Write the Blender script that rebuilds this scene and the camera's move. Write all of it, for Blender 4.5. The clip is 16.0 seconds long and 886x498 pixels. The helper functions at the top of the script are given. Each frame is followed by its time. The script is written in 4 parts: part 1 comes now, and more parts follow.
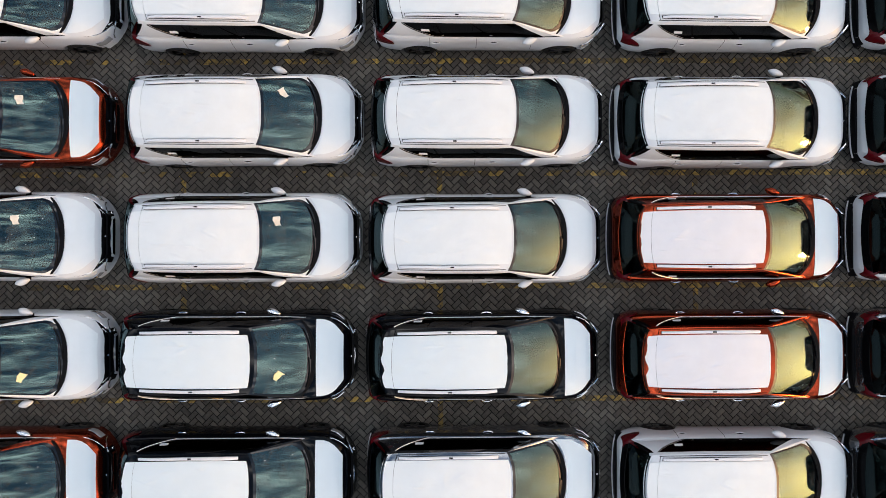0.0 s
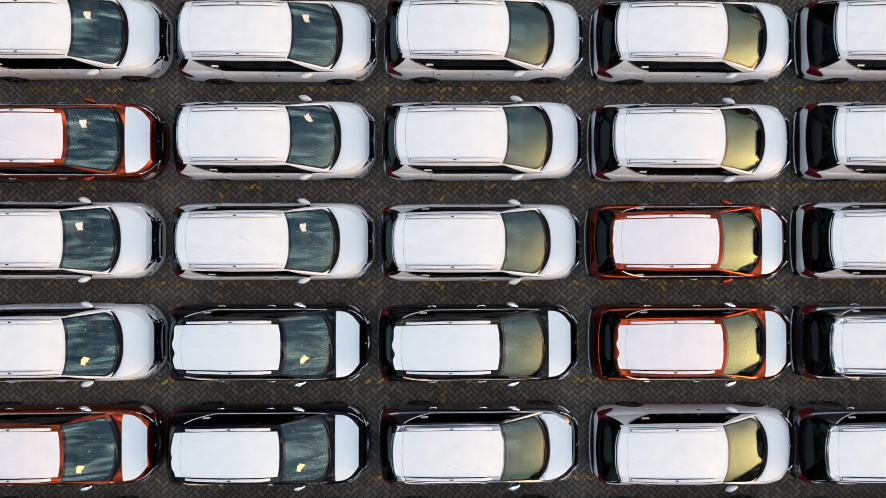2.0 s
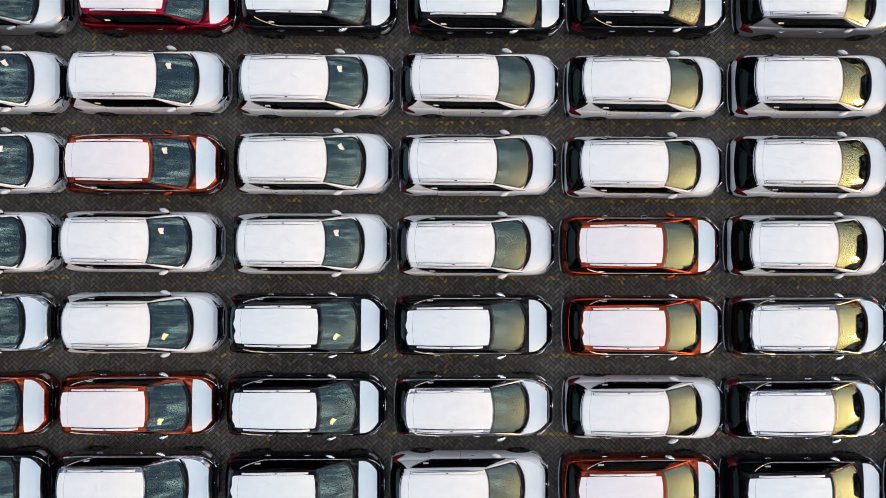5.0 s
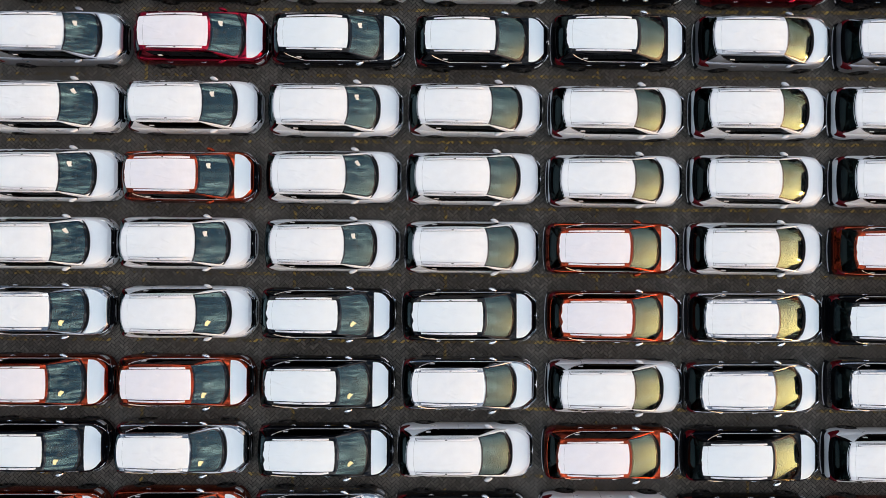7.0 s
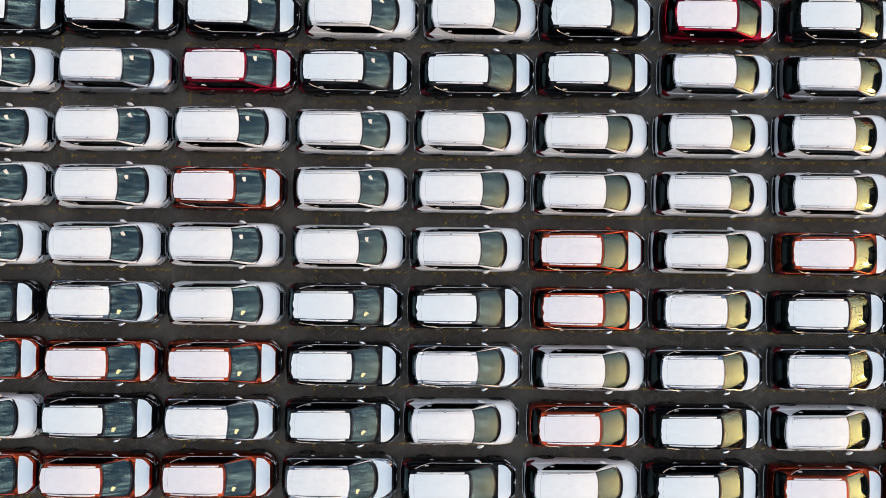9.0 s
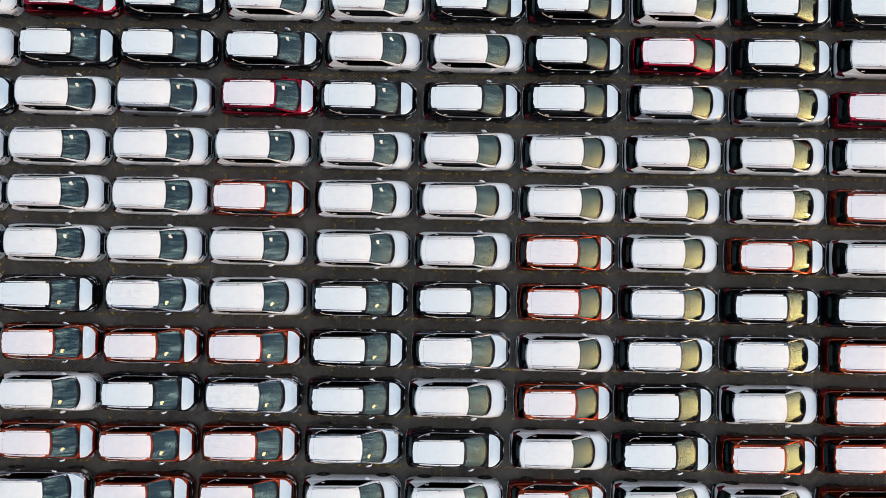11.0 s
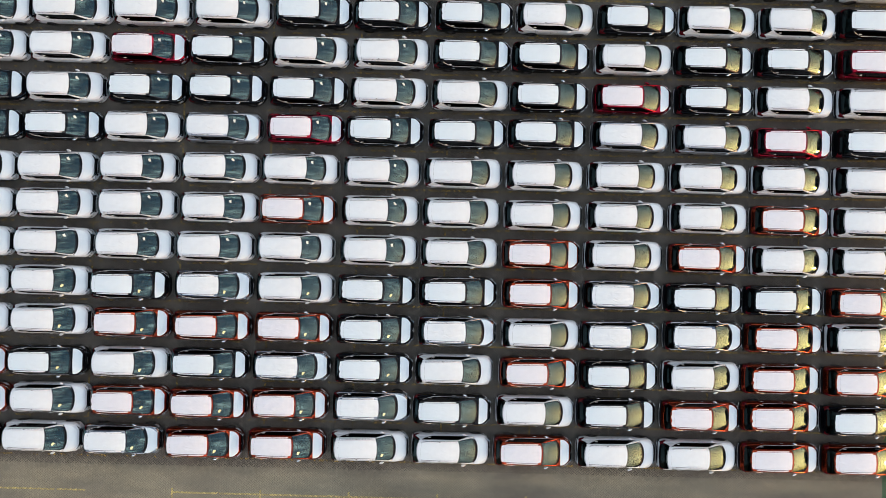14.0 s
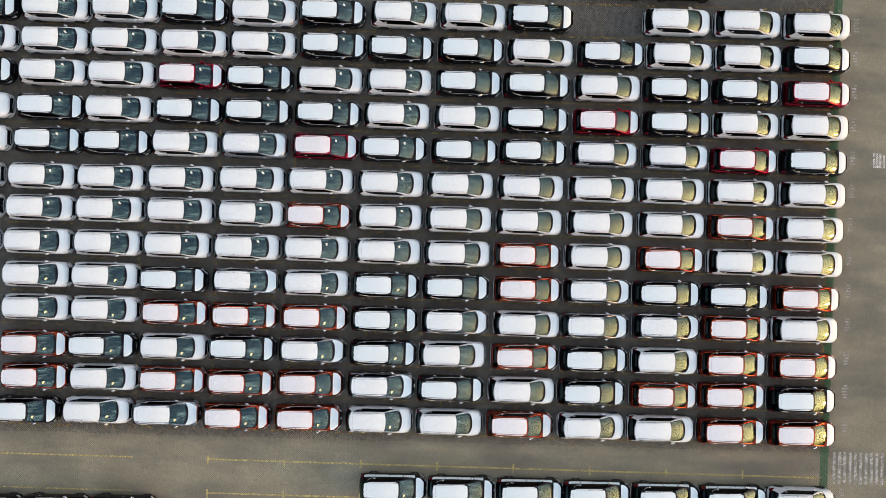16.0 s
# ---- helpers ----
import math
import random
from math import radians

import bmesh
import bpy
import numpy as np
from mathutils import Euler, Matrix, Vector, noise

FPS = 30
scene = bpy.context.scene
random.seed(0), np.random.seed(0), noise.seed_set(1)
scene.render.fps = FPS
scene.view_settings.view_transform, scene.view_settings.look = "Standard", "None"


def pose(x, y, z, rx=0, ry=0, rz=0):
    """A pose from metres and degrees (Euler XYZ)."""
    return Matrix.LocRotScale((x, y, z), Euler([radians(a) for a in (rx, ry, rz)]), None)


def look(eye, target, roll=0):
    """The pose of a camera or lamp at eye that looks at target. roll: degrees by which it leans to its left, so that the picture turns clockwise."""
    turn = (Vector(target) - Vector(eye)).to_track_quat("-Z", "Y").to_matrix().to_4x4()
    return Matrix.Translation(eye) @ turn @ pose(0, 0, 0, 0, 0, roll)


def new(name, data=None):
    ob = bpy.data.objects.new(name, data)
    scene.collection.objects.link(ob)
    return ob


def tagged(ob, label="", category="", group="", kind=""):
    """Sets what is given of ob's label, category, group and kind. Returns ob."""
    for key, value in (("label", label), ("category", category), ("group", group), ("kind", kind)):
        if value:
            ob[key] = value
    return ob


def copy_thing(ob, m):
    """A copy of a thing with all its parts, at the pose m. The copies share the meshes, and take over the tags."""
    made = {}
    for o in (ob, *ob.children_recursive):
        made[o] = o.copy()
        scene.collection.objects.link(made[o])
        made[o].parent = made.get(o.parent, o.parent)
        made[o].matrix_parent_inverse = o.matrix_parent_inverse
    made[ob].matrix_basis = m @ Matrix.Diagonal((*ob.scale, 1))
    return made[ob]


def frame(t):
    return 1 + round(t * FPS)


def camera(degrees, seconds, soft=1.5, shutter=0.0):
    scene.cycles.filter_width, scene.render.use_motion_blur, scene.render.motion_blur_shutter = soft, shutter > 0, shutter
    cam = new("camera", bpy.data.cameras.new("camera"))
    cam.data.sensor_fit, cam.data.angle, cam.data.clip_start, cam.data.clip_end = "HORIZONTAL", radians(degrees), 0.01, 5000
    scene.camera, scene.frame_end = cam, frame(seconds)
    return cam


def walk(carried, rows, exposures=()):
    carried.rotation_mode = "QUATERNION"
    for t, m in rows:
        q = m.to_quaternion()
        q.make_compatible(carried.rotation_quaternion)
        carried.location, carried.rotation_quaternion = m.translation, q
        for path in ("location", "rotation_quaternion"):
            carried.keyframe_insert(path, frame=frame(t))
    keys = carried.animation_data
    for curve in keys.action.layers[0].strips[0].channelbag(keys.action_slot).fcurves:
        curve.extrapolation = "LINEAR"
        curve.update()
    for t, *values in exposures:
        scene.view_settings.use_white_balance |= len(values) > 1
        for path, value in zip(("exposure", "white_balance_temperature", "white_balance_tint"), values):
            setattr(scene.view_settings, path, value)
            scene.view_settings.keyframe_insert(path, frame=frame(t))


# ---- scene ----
# ---- camera: a drone climbs straight up, its lens pointing down ----
cam = camera(58.50, 16.0, soft=0.70)
ROWS = [
    (0.0, -0.007, -3.935, 16.075, 0.418, -0.249, -0.246),
    (0.5, -0.047, -3.918, 16.686, 0.408, -0.371, -0.262),
    (1.0, -0.08, -3.91, 17.31, 0.418, -0.444, -0.259),
    (1.5, -0.106, -3.912, 17.954, 0.444, -0.479, -0.241),
    (2.0, -0.127, -3.92, 18.621, 0.482, -0.483, -0.211),
    (2.5, -0.141, -3.933, 19.316, 0.528, -0.462, -0.17),
    (3.0, -0.149, -3.951, 20.042, 0.579, -0.423, -0.121),
    (3.5, -0.152, -3.972, 20.802, 0.633, -0.37, -0.066),
    (4.0, -0.149, -3.994, 21.598, 0.686, -0.309, -0.007),
    (4.5, -0.141, -4.017, 22.433, 0.739, -0.243, 0.057),
    (5.0, -0.129, -4.04, 23.307, 0.787, -0.174, 0.122),
    (5.5, -0.114, -4.062, 24.223, 0.831, -0.107, 0.189),
    (6.0, -0.095, -4.082, 25.181, 0.869, -0.042, 0.257),
    (6.5, -0.073, -4.099, 26.181, 0.9, 0.019, 0.324),
    (7.0, -0.05, -4.114, 27.225, 0.924, 0.075, 0.392),
    (7.5, -0.024, -4.125, 28.312, 0.941, 0.126, 0.458),
    (8.0, 0.001, -4.133, 29.444, 0.951, 0.17, 0.524),
    (8.5, 0.027, -4.137, 30.619, 0.953, 0.207, 0.589),
    (9.0, 0.053, -4.137, 31.839, 0.949, 0.239, 0.652),
    (9.5, 0.077, -4.134, 33.104, 0.939, 0.264, 0.715),
    (10.0, 0.099, -4.128, 34.413, 0.924, 0.284, 0.777),
    (10.5, 0.118, -4.119, 35.767, 0.906, 0.299, 0.838),
    (11.0, 0.134, -4.109, 37.167, 0.885, 0.308, 0.899),
    (11.5, 0.147, -4.098, 38.614, 0.863, 0.313, 0.96),
    (12.0, 0.154, -4.086, 40.108, 0.841, 0.314, 1.021),
    (12.5, 0.157, -4.077, 41.651, 0.822, 0.31, 1.083),
    (13.0, 0.155, -4.07, 43.245, 0.806, 0.301, 1.145),
    (13.5, 0.146, -4.068, 44.892, 0.797, 0.287, 1.208),
    (14.0, 0.131, -4.072, 46.593, 0.796, 0.267, 1.272),
    (14.5, 0.109, -4.084, 48.353, 0.805, 0.24, 1.338),
    (15.0, 0.079, -4.108, 50.175, 0.826, 0.203, 1.404),
    (15.5, 0.043, -4.144, 52.063, 0.862, 0.156, 1.471),
    (16.0, -0.001, -4.197, 54.021, 0.914, 0.094, 1.539),
]
walk(cam, [(t, pose(x, y, z, rx, ry, rz)) for t, x, y, z, rx, ry, rz in ROWS], [(0.0, 1.45, 6500, 10), (9.0, 1.45, 6500, 10), (14.0, 1.40, 6380, 7.5), (16.0, 1.40, 6380, 7.5)])

# ---- light: hazy evening sky, low sun ahead of the parked cars ----
SUN_AZ, SUN_EL = -11.5, 7.8          # degrees from +x towards +y, and above the horizon
world = bpy.data.worlds.new("sky")
scene.world = world
world.use_nodes = True
wt = world.node_tree
wt.nodes.clear()
w_out = wt.nodes.new("ShaderNodeOutputWorld")
w_bg = wt.nodes.new("ShaderNodeBackground")
w_sky = wt.nodes.new("ShaderNodeTexSky")
w_sky.sky_type, w_sky.sun_disc = "NISHITA", False
w_sky.sun_elevation, w_sky.sun_rotation = radians(SUN_EL), radians(90 - SUN_AZ)
w_sky.air_density, w_sky.dust_density, w_sky.ozone_density = 1.0, 2.0, 2.0
w_co = wt.nodes.new("ShaderNodeTexCoord")
w_map = wt.nodes.new("ShaderNodeMapping")
w_map.inputs["Scale"].default_value = (1.0, 1.15, 1.5)
w_noise = wt.nodes.new("ShaderNodeTexNoise")
w_noise.inputs["Scale"].default_value = 3.6
w_noise.inputs["Detail"].default_value = 6.0
w_noise.inputs["Roughness"].default_value = 0.55
w_noise.inputs["Distortion"].default_value = 0.7
w_ramp = wt.nodes.new("ShaderNodeValToRGB")
w_ramp.color_ramp.elements[0].position, w_ramp.color_ramp.elements[1].position = 0.44, 0.75
w_ramp.color_ramp.interpolation = "EASE"
w_mix = wt.nodes.new("ShaderNodeMix")
w_mix.data_type, w_mix.blend_type = "RGBA", "MIX"
w_mix.inputs["B"].default_value = (16.6, 16.3, 16.0, 1)
wt.links.new(w_co.outputs["Generated"], w_map.inputs["Vector"])
wt.links.new(w_map.outputs["Vector"], w_noise.inputs["Vector"])
wt.links.new(w_noise.outputs["Fac"], w_ramp.inputs["Fac"])
w_amount = wt.nodes.new("ShaderNodeMath")
w_amount.operation = "MULTIPLY"
w_amount.inputs[1].default_value = 0.8
wt.links.new(w_ramp.outputs["Color"], w_amount.inputs[0])
w_sep = wt.nodes.new("ShaderNodeSeparateXYZ")
wt.links.new(w_co.outputs["Generated"], w_sep.inputs[0])
w_high = wt.nodes.new("ShaderNodeMapRange")
w_high.inputs["From Min"].default_value, w_high.inputs["From Max"].default_value = 0.0, 0.9
w_high.inputs["To Min"].default_value, w_high.inputs["To Max"].default_value = 0.08, 1.0
wt.links.new(w_sep.outputs["Z"], w_high.inputs["Value"])
w_cover = wt.nodes.new("ShaderNodeMath")
w_cover.operation = "MULTIPLY"
wt.links.new(w_amount.outputs[0], w_cover.inputs[0])
wt.links.new(w_high.outputs["Result"], w_cover.inputs[1])
wt.links.new(w_cover.outputs[0], w_mix.inputs["Factor"])
# thin high haze, duller towards the horizon
w_tint = wt.nodes.new("ShaderNodeMix")
w_tint.data_type, w_tint.blend_type = "RGBA", "MULTIPLY"
w_tint.inputs["Factor"].default_value = 1.0
w_tint.inputs["B"].default_value = (0.97, 1.08, 1.12, 1)
w_dull = wt.nodes.new("ShaderNodeMapRange")
w_dull.inputs["From Min"].default_value, w_dull.inputs["From Max"].default_value = 0.0, 0.75
w_dull.inputs["To Min"].default_value, w_dull.inputs["To Max"].default_value = 0.13, 1.12
w_even = wt.nodes.new("ShaderNodeMix")
w_even.data_type, w_even.blend_type = "RGBA", "MULTIPLY"
w_even.inputs["Factor"].default_value = 1.0
wt.links.new(w_sep.outputs["Z"], w_dull.inputs["Value"])
wt.links.new(w_sky.outputs["Color"], w_tint.inputs["A"])
wt.links.new(w_tint.outputs["Result"], w_even.inputs["A"])
wt.links.new(w_dull.outputs["Result"], w_even.inputs["B"])
w_bg.inputs["Strength"].default_value = 0.12
wt.links.new(w_bg.outputs["Background"], w_out.inputs["Surface"])

SUN_DIR = Vector((math.cos(radians(SUN_EL)) * math.cos(radians(SUN_AZ)), math.cos(radians(SUN_EL)) * math.sin(radians(SUN_AZ)), math.sin(radians(SUN_EL))))
# haze round the sun
w_dot = wt.nodes.new("ShaderNodeVectorMath")
w_dot.operation = "DOT_PRODUCT"
w_dot.inputs[1].default_value = SUN_DIR
w_clip = wt.nodes.new("ShaderNodeMath")
w_clip.operation = "MAXIMUM"
w_clip.inputs[1].default_value = 0.0
w_pow = wt.nodes.new("ShaderNodeMath")
w_pow.operation = "POWER"
w_pow.inputs[1].default_value = 15.0
w_glow = wt.nodes.new("ShaderNodeMix")
w_glow.data_type, w_glow.blend_type = "RGBA", "ADD"
w_glow.inputs["B"].default_value = (25.0, 9.6, 0.5, 1)
wt.links.new(w_co.outputs["Generated"], w_dot.inputs[0])
wt.links.new(w_dot.outputs["Value"], w_clip.inputs[0])
# the sky opposite the sun is dimmer
w_side = wt.nodes.new("ShaderNodeMapRange")
w_side.inputs["From Min"].default_value, w_side.inputs["From Max"].default_value = -1.0, 0.6
w_side.inputs["To Min"].default_value, w_side.inputs["To Max"].default_value = 0.50, 1.08
w_away = wt.nodes.new("ShaderNodeMix")
w_away.data_type, w_away.blend_type = "RGBA", "MULTIPLY"
w_away.inputs["Factor"].default_value = 1.0
wt.links.new(w_dot.outputs["Value"], w_side.inputs["Value"])
wt.links.new(w_even.outputs["Result"], w_away.inputs["A"])
wt.links.new(w_side.outputs["Result"], w_away.inputs["B"])
wt.links.new(w_away.outputs["Result"], w_mix.inputs["A"])
wt.links.new(w_clip.outputs[0], w_pow.inputs[0])
wt.links.new(w_pow.outputs[0], w_glow.inputs["Factor"])
wt.links.new(w_mix.outputs["Result"], w_glow.inputs["A"])
# a wide warm veil over the sun's half of the sky
w_wide = wt.nodes.new("ShaderNodeMath")
w_wide.operation = "POWER"
w_wide.inputs[1].default_value = 3.0
w_veil = wt.nodes.new("ShaderNodeMix")
w_veil.data_type, w_veil.blend_type = "RGBA", "ADD"
w_veil.inputs["B"].default_value = (1.5, 1.0, 0.5, 1)
wt.links.new(w_clip.outputs[0], w_wide.inputs[0])
wt.links.new(w_wide.outputs[0], w_veil.inputs["Factor"])
wt.links.new(w_glow.outputs["Result"], w_veil.inputs["A"])
wt.links.new(w_veil.outputs["Result"], w_bg.inputs["Color"])
lamp = bpy.data.lights.new("sun", "SUN")
lamp.energy, lamp.angle, lamp.color = 0.46, radians(5), (1.0, 0.56, 0.14)
sun = new("sun", lamp)
sun.matrix_world = look(SUN_DIR * 100, (0, 0, 0))


# ---- materials ----
def material(name, colour, rough=0.5, metal=0.0, coat=0.0, vary=0.0, scale=8.0, bump=0.0, bump_scale=60.0, island=0.0, rough_vary=0.0, spec=0.5):
    """A principled material with colour variation from noise, optional random tone a piece, and fine relief."""
    m = bpy.data.materials.new(name)
    m.use_nodes = True
    nt = m.node_tree
    b = nt.nodes["Principled BSDF"]
    b.inputs["Base Color"].default_value = (*colour, 1)
    b.inputs["Roughness"].default_value = rough
    b.inputs["Metallic"].default_value = metal
    b.inputs["Coat Weight"].default_value = coat
    b.inputs["Coat Roughness"].default_value = 0.03
    b.inputs["Specular IOR Level"].default_value = spec
    co = nt.nodes.new("ShaderNodeTexCoord")
    if vary > 0 or rough_vary > 0:
        n = nt.nodes.new("ShaderNodeTexNoise")
        n.inputs["Scale"].default_value = scale
        n.inputs["Detail"].default_value = 6
        n.inputs["Roughness"].default_value = 0.6
        nt.links.new(co.outputs["Object"], n.inputs["Vector"])
        if vary > 0:
            hsv = nt.nodes.new("ShaderNodeHueSaturation")
            hsv.inputs["Color"].default_value = (*colour, 1)
            mr = nt.nodes.new("ShaderNodeMapRange")
            mr.inputs["From Min"].default_value, mr.inputs["From Max"].default_value = 0.25, 0.75
            mr.inputs["To Min"].default_value, mr.inputs["To Max"].default_value = 1 - vary, 1 + vary
            nt.links.new(n.outputs["Fac"], mr.inputs["Value"])
            nt.links.new(mr.outputs["Result"], hsv.inputs["Value"])
            nt.links.new(hsv.outputs["Color"], b.inputs["Base Color"])
        if rough_vary > 0:
            mr2 = nt.nodes.new("ShaderNodeMapRange")
            mr2.inputs["To Min"].default_value, mr2.inputs["To Max"].default_value = rough - rough_vary, rough + rough_vary
            nt.links.new(n.outputs["Fac"], mr2.inputs["Value"])
            nt.links.new(mr2.outputs["Result"], b.inputs["Roughness"])
    if bump > 0:
        n2 = nt.nodes.new("ShaderNodeTexNoise")
        n2.inputs["Scale"].default_value = bump_scale
        n2.inputs["Detail"].default_value = 4
        nt.links.new(co.outputs["Object"], n2.inputs["Vector"])
        bp = nt.nodes.new("ShaderNodeBump")
        bp.inputs["Strength"].default_value = bump
        bp.inputs["Distance"].default_value = 0.01
        nt.links.new(n2.outputs["Fac"], bp.inputs["Height"])
        nt.links.new(bp.outputs["Normal"], b.inputs["Normal"])
    return m


def glass_material(name, tint, gloss=1.0, sheen=(1.0, 1.0, 1.0), rough=0.03, dust=0.0):
    """A thin pane: clear or tinted, with a Fresnel reflection, smears of dust and a few dried drops."""
    m = bpy.data.materials.new(name)
    m.use_nodes = True
    nt = m.node_tree
    nt.nodes.clear()
    out = nt.nodes.new("ShaderNodeOutputMaterial")
    tr = nt.nodes.new("ShaderNodeBsdfTransparent")
    tr.inputs["Color"].default_value = (*tint, 1)
    gl = nt.nodes.new("ShaderNodeBsdfGlossy")
    gl.inputs["Roughness"].default_value = rough
    gl.inputs["Color"].default_value = (*sheen, 1)
    lw = nt.nodes.new("ShaderNodeLayerWeight")
    lw.inputs["Blend"].default_value = 0.5
    p5 = nt.nodes.new("ShaderNodeMath")
    p5.operation = "POWER"
    p5.inputs[1].default_value = 5.0
    fr = nt.nodes.new("ShaderNodeMath")
    fr.operation = "MULTIPLY_ADD"
    fr.inputs[1].default_value, fr.inputs[2].default_value = 0.95, 0.05 * gloss
    nt.links.new(lw.outputs["Facing"], p5.inputs[0])
    nt.links.new(p5.outputs[0], fr.inputs[0])
    mx = nt.nodes.new("ShaderNodeMixShader")
    nt.links.new(fr.outputs[0], mx.inputs["Fac"])
    nt.links.new(tr.outputs["BSDF"], mx.inputs[1])
    nt.links.new(gl.outputs["BSDF"], mx.inputs[2])
    last = mx
    if dust > 0:
        co = nt.nodes.new("ShaderNodeTexCoord")
        info = nt.nodes.new("ShaderNodeObjectInfo")
        shift = nt.nodes.new("ShaderNodeVectorMath")
        shift.operation = "MULTIPLY_ADD"
        nt.links.new(info.outputs["Location"], shift.inputs[0])
        shift.inputs[1].default_value = (3.7, 2.3, 0.0)
        nt.links.new(co.outputs["Object"], shift.inputs[2])
        smear = nt.nodes.new("ShaderNodeTexNoise")
        smear.inputs["Scale"].default_value, smear.inputs["Detail"].default_value, smear.inputs["Roughness"].default_value = 5.0, 8, 0.7
        smear.inputs["Distortion"].default_value = 1.2
        band = nt.nodes.new("ShaderNodeMapRange")
        band.inputs["From Min"].default_value, band.inputs["From Max"].default_value = 0.48, 0.80
        band.inputs["To Max"].default_value = dust
        drops = nt.nodes.new("ShaderNodeTexVoronoi")
        drops.inputs["Scale"].default_value = 5.5
        spot = nt.nodes.new("ShaderNodeMapRange")
        spot.inputs["From Min"].default_value, spot.inputs["From Max"].default_value = 0.085, 0.05
        spot.inputs["To Max"].default_value = 0.30
        most = nt.nodes.new("ShaderNodeMath")
        most.operation = "MAXIMUM"
        chalk = nt.nodes.new("ShaderNodeBsdfDiffuse")
        chalk.inputs["Color"].default_value = (0.55, 0.55, 0.52, 1)
        last = nt.nodes.new("ShaderNodeMixShader")
        for tex in (smear, drops):
            nt.links.new(shift.outputs["Vector"], tex.inputs["Vector"])
        nt.links.new(smear.outputs["Fac"], band.inputs["Value"])
        nt.links.new(drops.outputs["Distance"], spot.inputs["Value"])
        nt.links.new(band.outputs["Result"], most.inputs[0])
        nt.links.new(spot.outputs["Result"], most.inputs[1])
        # thin curved streaks left by wiping
        swirl = nt.nodes.new("ShaderNodeTexNoise")
        swirl.inputs["Scale"].default_value, swirl.inputs["Detail"].default_value, swirl.inputs["Distortion"].default_value = 3.2, 3, 2.2
        nt.links.new(shift.outputs["Vector"], swirl.inputs["Vector"])
        chain = swirl.outputs["Fac"]
        for op, value in (("SUBTRACT", 0.5), ("ABSOLUTE", 0.0)):
            step = nt.nodes.new("ShaderNodeMath")
            step.operation = op
            step.inputs[1].default_value = value
            nt.links.new(chain, step.inputs[0])
            chain = step.outputs[0]
        line = nt.nodes.new("ShaderNodeMapRange")
        line.inputs["From Min"].default_value, line.inputs["From Max"].default_value = 0.018, 0.0
        line.inputs["To Max"].default_value = 1.6
        nt.links.new(chain, line.inputs["Value"])
        wiped = nt.nodes.new("ShaderNodeMath")
        wiped.operation = "MULTIPLY"
        nt.links.new(line.outputs["Result"], wiped.inputs[0])
        nt.links.new(band.outputs["Result"], wiped.inputs[1])
        both = nt.nodes.new("ShaderNodeMath")
        both.operation = "ADD"
        nt.links.new(wiped.outputs[0], both.inputs[0])
        nt.links.new(most.outputs[0], both.inputs[1])
        nt.links.new(both.outputs[0], last.inputs["Fac"])
        nt.links.new(mx.outputs["Shader"], last.inputs[1])
        nt.links.new(chalk.outputs["BSDF"], last.inputs[2])
    nt.links.new(last.outputs["Shader"], out.inputs["Surface"])
    return m


PAINT = {
    "W": material("white_paint", (0.67, 0.69, 0.71), 0.30, 0.0, 0.3, spec=0.3),
    "G": material("grey_metallic_paint", (0.38, 0.385, 0.40), 0.13, 0.95, 0.0, spec=0.25),
    "S": material("silver_metallic_paint", (0.46, 0.48, 0.52), 0.3, 0.8, 0.1, spec=0.3),
    "K": material("black_paint", (0.0025, 0.003, 0.0045), 0.07, 0.0, 0.0, spec=0.22),
    "O": material("orange_metallic_paint", (0.34, 0.048, 0.018), 0.19, 0.95, 0.0, spec=0.25),
    "R": material("red_metallic_paint", (0.34, 0.010, 0.030), 0.17, 0.95, 0.0, spec=0.25),
}
FILM = material("white_protective_film", (0.745, 0.785, 0.795), 0.40, 0.0, 0.0, vary=0.03, scale=3.0, bump=0.75, bump_scale=5.0)
PINK_FILM = material("pinkish_white_film", (0.735, 0.735, 0.765), 0.40, 0.0, 0.0, vary=0.03, scale=3.0, bump=0.75, bump_scale=5.0)
HOOD_FILM = material("blue_white_film", (0.69, 0.765, 0.795), 0.40, 0.0, 0.0, vary=0.02, scale=3.0, bump=0.15, bump_scale=7.0)
BLACK_PLASTIC = material("black_plastic", (0.004, 0.004, 0.005), 0.6, spec=0.1, bump=0.1, bump_scale=200)
GLOSS_BLACK = material("gloss_black_trim", (0.0025, 0.0025, 0.003), 0.14, spec=0.06)
FRIT = material("black_glass_border", (0.002, 0.002, 0.0025), 0.04, spec=0.6)
RUBBER = material("tyre_rubber", (0.008, 0.008, 0.008), 0.75, bump=0.3, bump_scale=90)
CHROME = material("chrome", (0.82, 0.83, 0.85), 0.14, 1.0)
ALLOY = material("alloy_rim", (0.10, 0.10, 0.105), 0.35, 0.9)
SILVER = material("silver_rail", (0.74, 0.74, 0.76), 0.30, 0.15)
RED_LENS = material("red_lens", (0.09, 0.003, 0.006), 0.12, 0.0, 0.0, spec=0.25)
LAMP_LENS = material("headlamp_lens", (0.55, 0.56, 0.58), 0.12, 0.3, 1.0)
DASH = material("dashboard_plastic", (0.004, 0.004, 0.0045), 0.8, spec=0.15, bump=0.2, bump_scale=120)
PAPER_WHITE = material("white_sticker", (0.8, 0.8, 0.8), 0.6)
PAPER = material("paper", (0.62, 0.62, 0.58), 0.8, vary=0.05, scale=20)
YELLOW_PAPER = material("yellow_paper", (0.78, 0.72, 0.40), 0.8, vary=0.05, scale=20)
